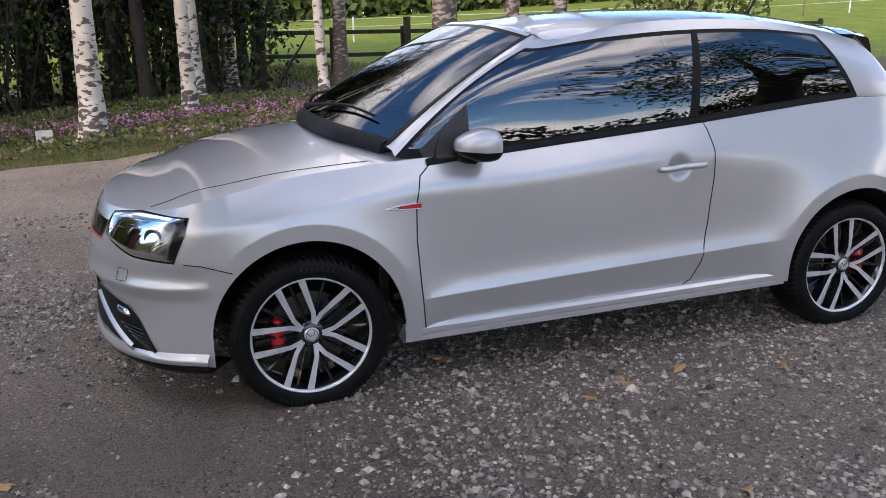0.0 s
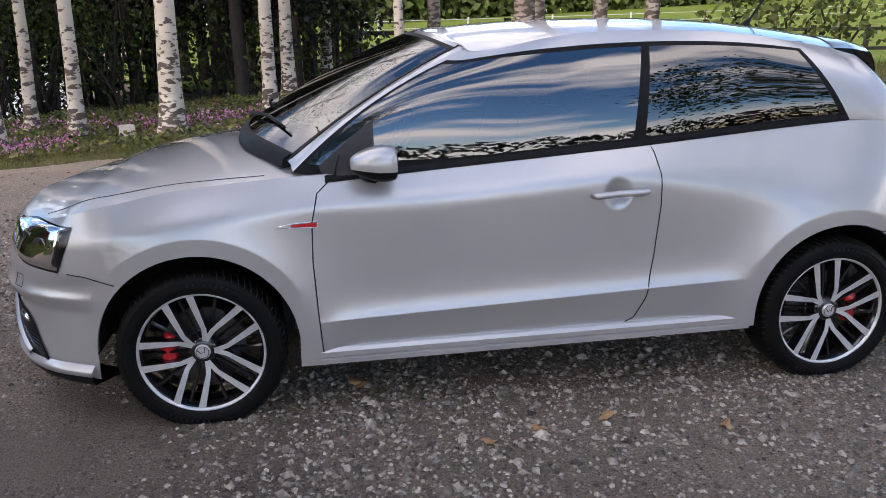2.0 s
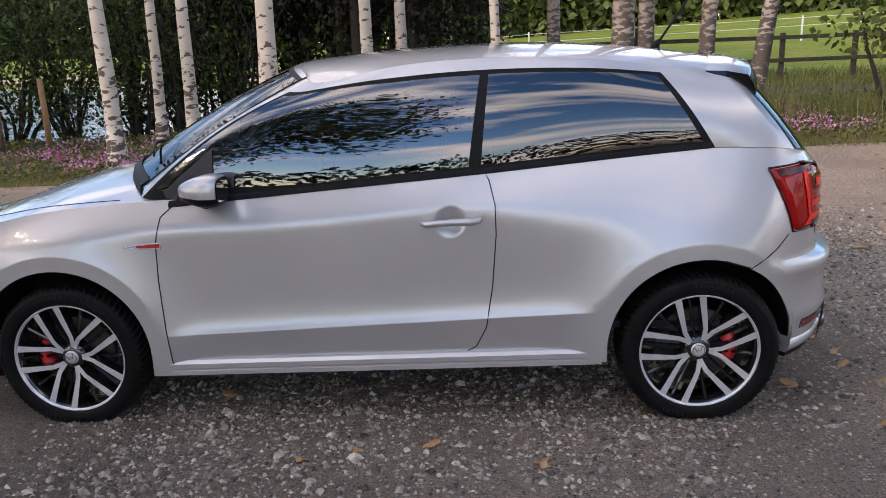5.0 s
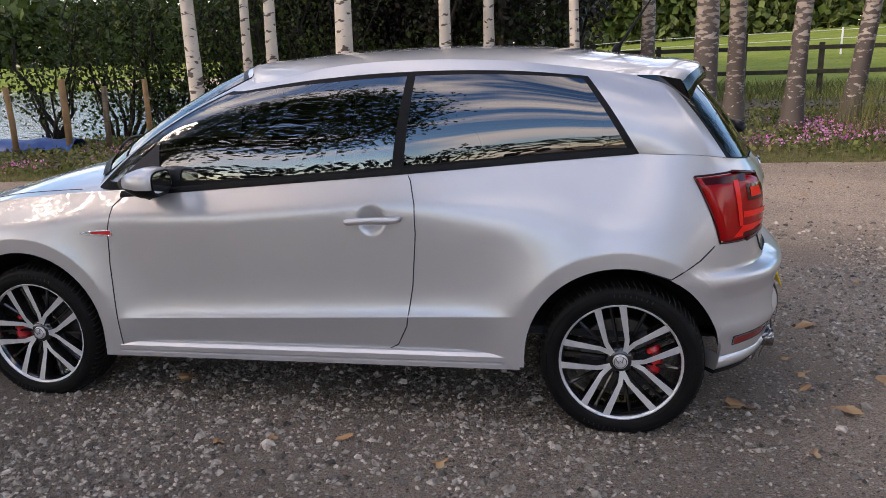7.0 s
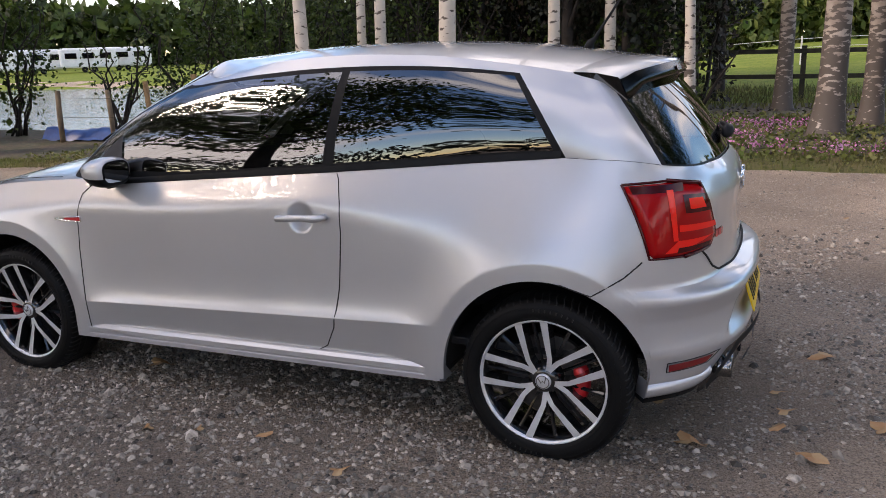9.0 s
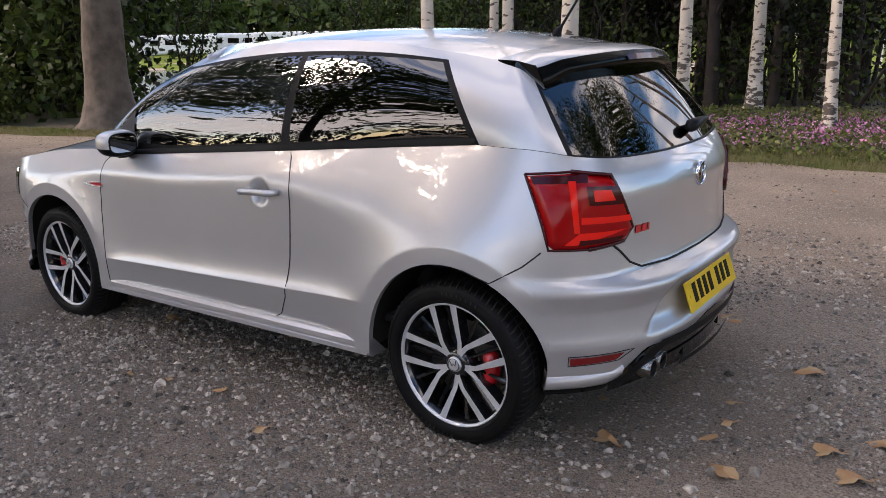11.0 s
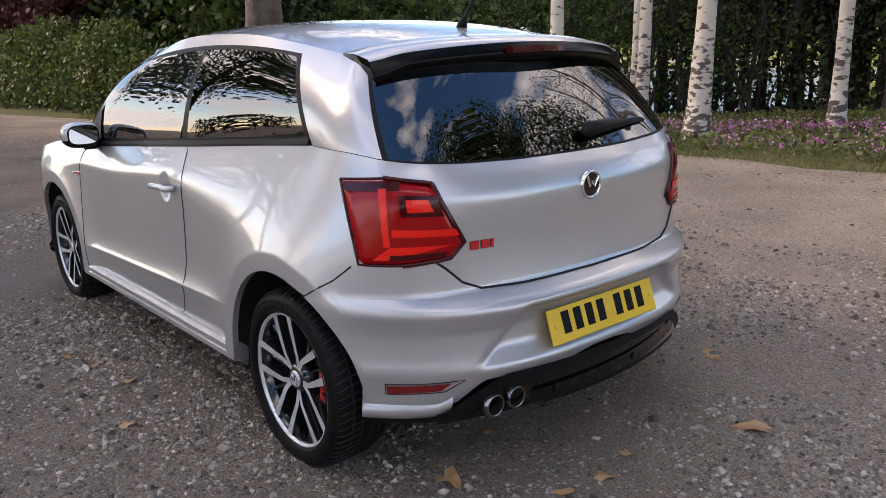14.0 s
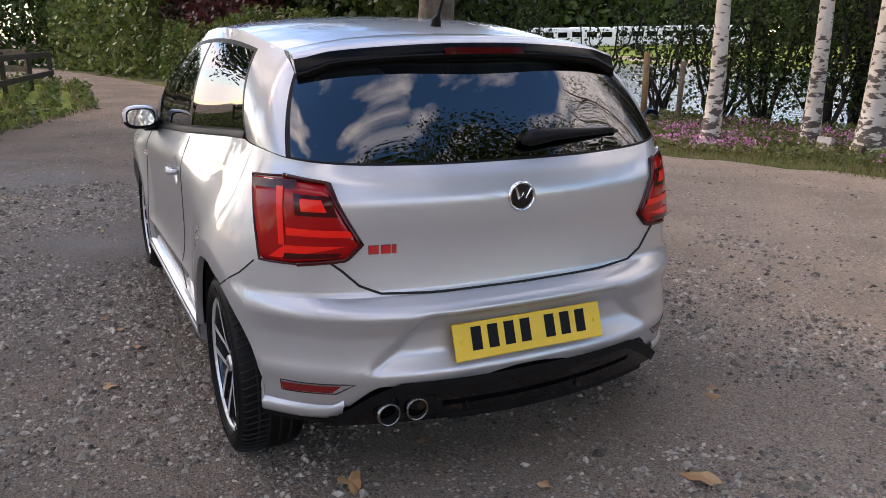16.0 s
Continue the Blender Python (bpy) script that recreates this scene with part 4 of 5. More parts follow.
v, f = loft([[(-.60, .262), (-.50, .335), (-.42, .372), (0, .378), (.42, .372), (.50, .335), (.60, .262)], [(-.58, .235), (-.48, .300), (-.40, .345), (0, .352), (.40, .345), (.48, .300), (.58, .235)]], diffuser_put, 3, 40, .022)
mesh_ob("diffuser_edge", v, f, TRIM, car, True)
v, f = loft([[(-.60, .262), (-.50, .338), (-.42, .374), (0, .380), (.42, .374), (.50, .338), (.60, .262)], [(-.60, .225), (-.50, .225), (-.42, .225), (0, .225), (.42, .225), (.50, .225), (.60, .225)]], diffuser_put, 8, 40, .0)
mesh_ob("diffuser", v, f, GLOSS, car, True, "black rear diffuser")
v, f = loft([[(-.27, .255), (.50, .255)], [(-.27, .235), (.50, .235)]], diffuser_put, 2, 24, .03)
mesh_ob("diffuser_bar", v, f, TRIM, car, True)
for y in (-.20, .20):
    part("diffuser_fin", box_bm((.05, .008, .11), (1.815, y, .30), .003), TRIM, car)
for y in (-.445, -.355):
    v, f = lathe([(.030, 0.0), (.033, .002), (.036, 0), (.036, -.02), (.035, -.16)], 28)
    w, g = lathe([(.030, 0.0), (.029, -.14), (.001, -.15)], 28)
    pipe = mesh_ob("exhaust_tip", v, f, EXHAUST, car, True, "polished steel exhaust tip")
    pipe.matrix_basis = pose(1.822, y, .272, 0, 0, -90)
    mesh_ob("exhaust_bore", w, g, GAP, pipe, True)

# roof spoiler
def spoiler_rows():
    half = .578
    front, tip, low, under, root = [], [], [], [], []
    for y in np.linspace(-half, half, 37):
        k = 1 - (y / half) ** 2
        edge = 1 - smooth(.80, 1, abs(y) / half)
        xt, zt = 1.425 + .105 * k, 1.300 + .036 * k - .012 * (1 - edge)
        front.append(onto((xt - .155, y * .97, 2), (0, 0, -1), .003))
        tip.append(Vector((xt, y, zt)))
        low.append(Vector((xt + .006, y, zt - .007)))
        under.append(Vector((xt + .034, y * .995, zt - .050 - .024 * (1 - edge))))
        root.append(Vector((xt - .050, y * .985, zt - .072 - .03 * (1 - edge))))
    mid = [a.lerp(b, .5) + Vector((0, 0, .006)) for a, b in zip(front, tip)]
    return front, mid, tip, low, under, root


s_front, s_mid, s_tip, s_low, s_under, s_root = spoiler_rows()
spoiler = mesh_ob("roof_spoiler", *ribbon([s_front, s_mid, s_tip, s_low]), PAINT, car, True, "silver roof spoiler with gloss black underside")
mesh_ob("spoiler_underside", *ribbon([s_low, [a.lerp(b, .5) + Vector((.004, 0, 0)) for a, b in zip(s_low, s_under)], s_under, s_root]), SATIN, spoiler, True)
for k in (0, -1):
    sg = -1 if k == 0 else 1
    v = [s_front[k], s_mid[k], s_tip[k], s_under[k], s_root[k], Vector((1.325, sg * .585, 1.215))]
    v += [p + Vector((0, -sg * .03, 0)) for p in v]
    mesh_ob("spoiler_fin", v, [(0, 1, 2, 3, 4, 5), (11, 10, 9, 8, 7, 6), (2, 8, 9, 3), (3, 9, 10, 4), (4, 10, 11, 5)], GLOSS, spoiler)
brake = mesh_ob("brake_light", *loft([[(-.14, 0), (.14, 0)], [(-.14, 1), (.14, 1)]], lambda y, t, l: Vector((1.556 + .010 * t - .31 * y * y, y, 1.316 - .020 * t - .1 * y * y)), 2, 8), LAMP_DARK, car)

# rear wiper and aerial
w0, w1 = on_rear(.07, 1.033, .028), on_rear(.41, 1.043, .02)
wiper = mesh_ob("rear_wiper", *tube([on_rear(.04, 1.028, .02), w0, on_rear(.15, 1.037, .034), on_rear(.28, 1.04, .028), w1], [.010, .026, .020, .012, .006], 8), TRIM, car, True, "black rear wiper arm")
mesh_ob("wiper_blade", *tube([on_rear(y, 1.034 + .02 * (y - .1), .010) for y in np.linspace(.10, .44, 8)], .006, 6), GAP, wiper)
mesh_ob("aerial", *tube([(1.19, 0, 1.375), (1.20, 0, 1.405), (1.215, 0, 1.42), (1.34, 0, 1.605)], [.022, .016, .006, .004], 8), TRIM, car, True, "short black roof aerial")

# door handles, side badges and the sail behind the wing mirror
two_sided("door_handle", *tube([on_side(.203, .797, .004), on_side(.215, .798, .024), on_side(.26, .800, .034), on_side(.32, .803, .037), on_side(.38, .807, .034), on_side(.405, .809, .026), on_side(.415, .810, .004)], [.010, .0125, .013, .0135, .014, .013, .011], 10), PAINT, True, "silver bar door handle")
inlay("wing_badge", [[(-.895, .737), (-.806, .743)], [(-.895, .730), (-.806, .727)]], on_side, .005, RED, 2, 10, "red and chrome wing badge")
two_sided("badge_edge", *line_on([(-.945, .732), (-.89, .740), (-.803, .746), (-.803, .724), (-.89, .726), (-.945, .732)], on_side, .0022, .02, .003), CHROME)
inlay("mirror_sail", [[(-.79, .930), (-.70, 1.003), (-.592, 1.088)], [(-.78, .906), (-.72, .894), (-.592, .888)]], on_side, .006, SAIL, 6, 12, "dark grey triangular mirror base")
two_sided("sail_gap", *line_on([(-.735, .892), (-.728, .93), (-.715, .968)], on_side, .0026, .02, .006), GAP)
two_sided("waist_seal", *ribbon([[on_side(x, .886 + .079 * (x + .60), .002) for x in np.linspace(-.77, 1.27, 50)], [on_side(x, .886 + .079 * (x + .60) + .010, .008) for x in np.linspace(-.77, 1.27, 50)], [on_side(x, .886 + .079 * (x + .60) + .024, .003) for x in np.linspace(-.77, 1.27, 50)]]), TRIM)


def blob(size, power=2.6, n=14, m=20, keep=None):
    v, f = [], []
    for i in range(n + 1):
        a = math.pi * i / n - math.pi / 2
        for j in range(m):
            b = 2 * math.pi * j / m
            q = lambda t: math.copysign(abs(t) ** (2 / power), t)
            v.append((size[0] * q(math.cos(a)) * q(math.cos(b)), size[1] * q(math.cos(a)) * q(math.sin(b)), size[2] * q(math.sin(a))))
    for i in range(n):
        for j in range(m):
            l = (j + 1) % m
            q = (i * m + j, i * m + l, (i + 1) * m + l, (i + 1) * m + j)
            if keep is None or keep(sum(v[k][2] for k in q) / 4):
                f.append(q)
    return [Vector(p) for p in v], f


for sg in (1, -1):
    at = Vector((-.59, -.850 * sg, .952))

    def shaped(v):
        k = smooth(.02, -.085, v[0])
        return Vector((min(v[0], .062), v[1] * sg * (1 - .25 * k), v[2] * (1 - .30 * k) - .0 * k)) + at
    v, f = blob((.095, .088, .060), 2.8, keep=lambda z: z > -.026)
    cap = mesh_ob("door_mirror", [shaped(p) for p in v], f if sg > 0 else [q[::-1] for q in f], PAINT, car, True, "silver and black door mirror")
    v, f = blob((.094, .087, .062), 2.8, keep=lambda z: z <= -.018)
    mesh_ob("mirror_base", [shaped(p) for p in v], f, TRIM, cap, True)

    def oval(x, ry, rz):
        q = [(math.cos(t), math.sin(t)) for t in np.linspace(0, 2 * math.pi, 36, endpoint=False)]
        edge = [Vector((x, math.copysign(abs(c) ** .6, c) * ry * sg, math.copysign(abs(d) ** .6, d) * rz)) + at for c, d in q]
        return [Vector((x, 0, 0)) + at] + edge, [(0, i + 1, (i + 1) % 36 + 1) for i in range(36)]
    mesh_ob("mirror_glass", *oval(.0655, .064, .040), MIRROR, cap)
    mesh_ob("mirror_frame", *oval(.0635, .071, .0465), TRIM, cap)
    mesh_ob("mirror_arm", *tube([(-.635, -.73 * sg, .915), (-.62, -.78 * sg, .903), (-.60, -.83 * sg, .905)], [.035, .030, .028], 8), TRIM, cap, True)

# headlamps, grille and the lower front
HEAD = [[(-.165, .735), (0, .757), (.24, .755)], [(-.178, .69), (.03, .680), (.228, .690)], [(-.17, .652), (.01, .605), (.188, .594)]]
inlay("headlamp", HEAD, left_nose, .003, GLOSS, 8, 16, "dark headlamp with clear lens and red strip")
for s0, z0, r0 in ((.115, .675, .038), (.015, .690, .028)):
    p = left_nose(s0, z0, .010)
    v, f = lathe([(.004, .006), (r0 * .6, .004), (r0 * .9, -.004), (r0, -.002)], 20)
    m = Matrix.Translation(p) @ pose(0, 0, 0, 0, 0, -40)
    two_sided("reflector_bowl", [m @ Vector(q) for q in v], f, DARK_CHROME)
inlay("lamp_reflector", [[(.06, .705), (.20, .735)], [(.05, .625), (.165, .608)]], left_nose, .006, DARK_CHROME, 5, 8)
inlay("red_strip", [[(-.172, .672), (-.02, .668), (.045, .680)], [(-.172, .664), (-.02, .655), (.045, .672)]], left_nose, .008, RED)
lens("headlamp_lens", HEAD, left_nose, 10, 18, .014, LENS)


def on_front(y, z, lift=0.0):
    return onto((-4.0, y, z), (1, 0, 0), lift)


mesh_ob("grille", *loft([[(-.47, .700), (.47, .700)], [(-.45, .635), (.45, .635)]], on_front, 4, 40, .004), GLOSS, car, True, "black front grille with red line")
mesh_ob("grille_line", *loft([[(-.47, .640), (.47, .640)], [(-.47, .632), (.47, .632)]], on_front, 2, 40, .007), RED, car)
mesh_ob("lower_intake", *loft([[(-.40, .42), (.40, .42)], [(-.43, .28), (.43, .28)]], on_front, 4, 30, .004), TRIM, car, True)
FOG = [[(-.36, .425), (-.20, .432), (-.05, .408), (.0, .37)], [(-.36, .30), (-.20, .275), (-.02, .248), (.085, .240)]]
inlay("fog_lamp_recess", FOG, left_nose, .004, TRIM, 8, 16, "black fog lamp recess")
two_sided("fog_blade", *ribbon([[left_nose(-.30 + .26 * t, .40 - .145 * t + dz, l) for t in np.linspace(0, 1, 10)] for dz, l in ((.012, .003), (.004, .016), (-.012, .014), (-.018, .003))]), PAINT)
lens("fog_lamp", [[(-.14, .405), (-.055, .398)], [(-.125, .372), (-.035, .362)]], left_nose, 4, 6, .012, CHROME, None, "bright fog lamp")
for k in range(6):
    two_sided("fog_mesh", *line_on([(-.10 + .02 * k, .34 - .012 * k), (.02 + .01 * k, .33 - .016 * k)], left_nose, .003, .02, .006), GLOSS)
two_sided("washer_cover", *line_on([(-.075, .555), (-.02, .556), (-.028, .512), (-.085, .510), (-.075, .555)], left_nose, .0013, .02), GAP)
nose_cols = [c for c in COLS if c.x < -1.592]
two_sided("front_lip", *ribbon([lip_line(nose_cols, .050, .001), lip_line(nose_cols, .032, .018), lip_line(nose_cols, .012, .022), lip_line(nose_cols, .006, .004)]), PAINT)
two_sided("front_splitter", *ribbon([lip_line(nose_cols, .012, .016), lip_line(nose_cols, -.004, .020), lip_line(nose_cols, -.022, .010), lip_line(nose_cols, -.024, -.15)]), TRIM)

# scuttle and front wipers
us = np.linspace(0, 1.92, 30)
two_sided("scuttle", *ribbon([[house(u, .045) + Vector((-.001, 0, .004)) for u in us], [house(u, 0) + Vector((-.006, 0, .004)) for u in us], [onto((house(u, 0).x - .014, house(u, 0).y * 1.01, 2), (0, 0, -1), .007) for u in us]]), TRIM)
for y0, y1 in ((.10, -.52), (.62, .02)):
    pts = []
    for t in np.linspace(0, 1, 9):
        y = y0 + (y1 - y0) * t
        p = onto((-1.06 + .10 * t + .12 * (y / .7) ** 2, y, 2), (0, 0, -1), .022)
        pts.append(p)
    mesh_ob("front_wiper", *tube(pts, [.014, .011, .009, .008, .008, .007, .007, .006, .005], 6), TRIM, car, True, "black wiper arm")

# cabin
mesh_ob("dashboard", *ribbon([[Vector((-1.0, y, .90)) for y in np.linspace(-.66, .66, 12)], [Vector((-.80, y, .93)) for y in np.linspace(-.66, .66, 12)], [Vector((-.55, y, .90)) for y in np.linspace(-.66, .66, 12)], [Vector((-.50, y, .80)) for y in np.linspace(-.66, .66, 12)], [Vector((-.58, y, .55)) for y in np.linspace(-.66, .66, 12)]]), TRIM, car, True)


def seat(x, y, width, height, label):
    s = part("seat", box_bm((.50, width, .16), (x - .15, y, .52), .05), SEAT, car, label, True)
    part("backrest", box_bm((.15, width, height), bevel=.055, m=pose(x + .16, y, .52 + height / 2, 0, 14, 0)), SEAT, s, "", True)
    return s


for y in (-.36, .36):
    s = seat(-.05, y, .48, .56, "dark cloth front seat")
    part("headrest", box_bm((.10, .26, .18), bevel=.04, m=pose(.235, y, 1.155, 0, 10, 0)), SEAT, s, "", True)
s = seat(.86, 0, 1.16, .50, "dark cloth rear bench")
for y in (-.36, .36):
    part("headrest", box_bm((.09, .26, .12), bevel=.03, m=pose(1.10, y, 1.06, 0, 12, 0)), SEAT, s, "", True)
wheel_ring = [Vector((-.40, .36, .83)) + Vector((.075 * math.sin(t), .185 * math.cos(t), .17 * math.sin(t))) for t in np.linspace(0, 2 * math.pi, 28, endpoint=False)]
mesh_ob("steering_wheel", *join([tube(wheel_ring, .015, 6, True), tube([Vector((-.40, .18, .83)), Vector((-.42, .36, .82)), Vector((-.40, .54, .83))], .022, 6), tube([Vector((-.52, .36, .78)), Vector((-.42, .36, .82))], .04, 8)]), TRIM, car, True)
part("interior_mirror", box_bm((.03, .22, .06), (-.30, 0, 1.26), .012), TRIM, car, "", True)
mesh_ob("parcel_shelf", *ribbon([[Vector((1.14, y, .93)) for y in (-.6, 0, .6)], [Vector((1.58, y, .93)) for y in (-.6, 0, .6)]]), TRIM, car)
part("cabin_floor", box_bm((2.3, 1.45, .03), (.25, 0, .36), .005), SEAT, car)


# ---- ground, pond and verges ----
EDGE = [(-60, -6.0), (-38, -.8), (-30, .8), (-19, 2.5), (-12, 4.4), (-8, 5.3), (-4, 5.9), (0, 6.1), (4, 6.25), (10, 6.6), (20, 7.5), (60, 12)]


def ground_z(x, y):
    """Height of the land: flat track, a bank falling to the pond, a paddock rising behind."""
    e = lerp_table(EDGE, x)
    z = 0.0
    z += -.20 * smooth(-.8, -5.0, x) * smooth(e - 2.0, e + 1.0, y)
    z += .05 * smooth(e - .1, e + .5, y)
    pond = smooth(10.0, 13.0, y) * smooth(-5.0, -7.5, x + .28 * max(0, y - 16)) * smooth(52, 44, y - .15 * x)
    z -= 1.5 * pond
    z += smooth(17, 62, y) * (1.0 + .05 * max(-8, min(60, x))) * smooth(-6, 2, x)
    z += .35 * smooth(48, 75, y) * (1 - smooth(-6, 2, x))
    z += .012 * noise.noise((x * 1.1, y * 1.1, 0)) + .004 * noise.noise((x * 4, y * 4, 3))
    return z


def land(name, xs, ys, material, drop=0.0, keep=None):
    n = len(ys)
    v = [(x, y, ground_z(x, y) - drop) for x in xs for y in ys]
    f = [(i * n + j, (i + 1) * n + j, (i + 1) * n + j + 1, i * n + j + 1) for i in range(len(xs) - 1) for j in range(n - 1)]
    if keep:
        f = [q for q in f if keep(sum(v[i][0] for i in q) / 4, sum(v[i][1] for i in q) / 4)]
        v, f = compact([Vector(p) for p in v], f)
    return mesh_ob(name, v, f, material, None, True)


def steps(*runs):
    out = []
    for a, b, s in runs:
        out += list(np.arange(a, b, s))
    return out + [runs[-1][1]]


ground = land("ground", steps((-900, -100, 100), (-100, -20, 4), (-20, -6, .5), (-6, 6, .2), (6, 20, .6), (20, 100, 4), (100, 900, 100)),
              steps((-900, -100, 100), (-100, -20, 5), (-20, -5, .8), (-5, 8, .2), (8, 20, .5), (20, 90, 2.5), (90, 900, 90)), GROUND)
tagged(ground, "compacted grey-brown gravel and earth track with damp patches", "ground", kind="structure")
grass = mesh_ob("paddock_grass", *(lambda xs, ys: ([(x, y, ground_z(x, y) + .015) for x in xs for y in ys], [(i * len(ys) + j, (i + 1) * len(ys) + j, (i + 1) * len(ys) + j + 1, i * len(ys) + j + 1) for i in range(len(xs) - 1) for j in range(len(ys) - 1)]))(steps((-120, -10, 5), (-10, 30, 1.0), (30, 160, 5)), steps((13.5, 30, .8), (30, 90, 3), (90, 400, 60))), GRASS, None, True)
tagged(grass, "sunlit green paddock and far bank grass", "grass", kind="structure")


def strip_land(name, x0, x1, a, b, material, lift, step=.4):
    xs = list(np.arange(x0, x1 + step, step))
    ts = np.linspace(0, 1, 24)
    v, f = [], []
    for x in xs:
        e = lerp_table(EDGE, x)
        w = .22 * noise.noise((x * .9, 5, 0)) + .10 * noise.noise((x * 3.1, 7, 0))
        for t in ts:
            y = e + a + w * (1 - t) + (b - a) * t
            v.append((x, y, ground_z(x, y) + lift * smooth(0, .06, t) - .01 * (1 - smooth(0, .04, t))))
    n = len(ts)
    f = [(i * n + j, (i + 1) * n + j, (i + 1) * n + j + 1, i * n + j + 1) for i in range(len(xs) - 1) for j in range(n - 1)]
    return mesh_ob(name, v, f, material, None, True)


tagged(strip_land("verge", -40, 40, 0, 1.0, VERGE, .02), "short grass verge along the track", "verge", kind="structure")
tagged(strip_land("wood_floor", -30, 30, .7, 9.5, EARTH, .028), "dark leaf litter and earth below the trees", "ground", kind="structure")
water = mesh_ob("water", [(-120, 9, -.62), (-3, 9, -.62), (-3, 60, -.62), (-120, 60, -.62)], [(0, 1, 2, 3)], WATER)
tagged(water, "still grey-green pond water behind the trees", "water", kind="structure")


# ---- trees ----
def trunk_mesh(height, r, lean=(0, 0), flare=1.35, wobble=.03, sides=12, rings=16, seed=0):
    verts, faces = [], []
    for i in range(rings + 1):
        t = i / rings
        z = height * t ** 1.3 - .12
        rad = r * (1 - .72 * t) * (1 + (flare - 1) * math.exp(-z * 4.5))
        cx = lean[0] * z + wobble * noise.noise((z * .6, seed, 0)) * min(1, z + .2)
        cy = lean[1] * z + wobble * noise.noise((z * .6, seed, 9)) * min(1, z + .2)
        for k in range(sides):
            a = 2 * math.pi * k / sides
            q = rad * (1 + .10 * noise.noise((math.cos(a) * 1.5, math.sin(a) * 1.5, z * 1.5 + seed * 7)))
            verts.append((cx + q * math.cos(a), cy + q * math.sin(a), z))
    for i in range(rings):
        for k in range(sides):
            l = (k + 1) % sides
            faces.append((i * sides + k, i * sides + l, (i + 1) * sides + l, (i + 1) * sides + k))
    return verts, faces


def limb_mesh(base, tip, r, seed, n=7, bend=.25):
    a, b = Vector(base), Vector(tip)
    d = (b - a).length
    pts = [a.lerp(b, i / n) + Vector((noise.noise((i * .7, seed, 1)), noise.noise((i * .7, seed, 2)), noise.noise((i * .7, seed, 3)))) * d * bend * .4 * (i / n) for i in range(n + 1)]
    return tube(pts, [r * (1 - .85 * i / n) for i in range(n + 1)], 6), pts


def tree(name, x, y, r, height, bark, leaf, crown, n_clumps, per, size, label, lean=(0, 0), flare=1.35, limbs=7, limb_from=.45, seed=0, drop=0.0, clump_r=.28, twigs=0):
    t = tagged(new(name), label, "tree")
    t.location = (x, y, ground_z(x, y) - drop)
    tv, tf = trunk_mesh(height, r, lean, flare, seed=seed)
    mesh_ob("trunk", tv, tf, bark, t, True)
    rs = random.Random(seed)
    (cx, cy, cz), (sx, sy, sz) = crown
    for k in range(limbs):
        z = height * (limb_from + (.95 - limb_from) * (k + .5) / limbs)
        a = rs.uniform(0, 6.28)
        d = rs.uniform(.55, .95)
        (v, f), _ = limb_mesh((lean[0] * z, lean[1] * z, z), (cx + sx * d * math.cos(a), cy + sy * d * math.sin(a), min(z + rs.uniform(.2, 1.6), cz + sz)), r * .30 * (1.2 - k / limbs), seed * 31 + k)
        mesh_ob("limb", v, f, bark, t, True)
    if n_clumps:
        cloud("crown", clumps((cx, cy, cz), (sx, sy, sz), n_clumps, per, clump_r), size, leaf, t, droop=.5)
    return t


BIRCHES = [  # x, y, radius, lean x, lean y
    (-4.7, 7.0, .125, -.03, .06), (-5.0, 9.3, .10, .03, 0), (-4.07, 8.25, .115, .02, 0), (-2.68, 7.62, .16, .02, .02), (-1.45, 9.0, .115, 0, 0),
    (-1.25, 12.2, .14, 0, 0), (-.5, 14.3, .14, .02, 0), (.6, 9.1, .09, -.035, 0), (1.8, 13.8, .17, 0, 0), (2.42, 8.8, .205, .02, 0), (3.05, 10.2, .16, 0, 0), (3.75, 9.2, .15, .04, 0), (4.55, 9.3, .15, .12, 0)]
for i, (x, y, r, lx, ly) in enumerate(BIRCHES):
    tree("birch_tree", x, y, r, 9.5, BIRCH_OLD if x > 1.5 else BIRCH, LEAF_BIRCH, ((lx * 7, 0, 7.2), (1.8, 1.8, 2.6)), 60, 24, .075, "white-barked birch with dark scars and light green crown" if r < .16 else "stout birch with cracked pale bark and flared foot",
         (lx, ly), 1.45, 8, .5, seed=i + 3)
rs = random.Random(11)
k = 0
for row, y in enumerate((13.2, 15.2, 17.4, 19.8, 22.4)):
    for x in np.arange(-7.2 + .4 * row, .4, 1.05):
        xx, yy = x + rs.uniform(-.3, .3), y + rs.uniform(-.6, .6)
        if k % 6 == 0 or k < 6:
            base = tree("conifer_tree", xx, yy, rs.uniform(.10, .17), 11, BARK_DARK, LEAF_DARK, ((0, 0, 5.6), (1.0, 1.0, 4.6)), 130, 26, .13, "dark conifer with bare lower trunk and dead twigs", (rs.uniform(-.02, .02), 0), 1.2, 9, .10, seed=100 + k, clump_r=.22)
        else:
            base = copy_thing(base, pose(xx, yy, ground_z(xx, yy), 0, 0, rs.uniform(0, 360)))
        k += 1


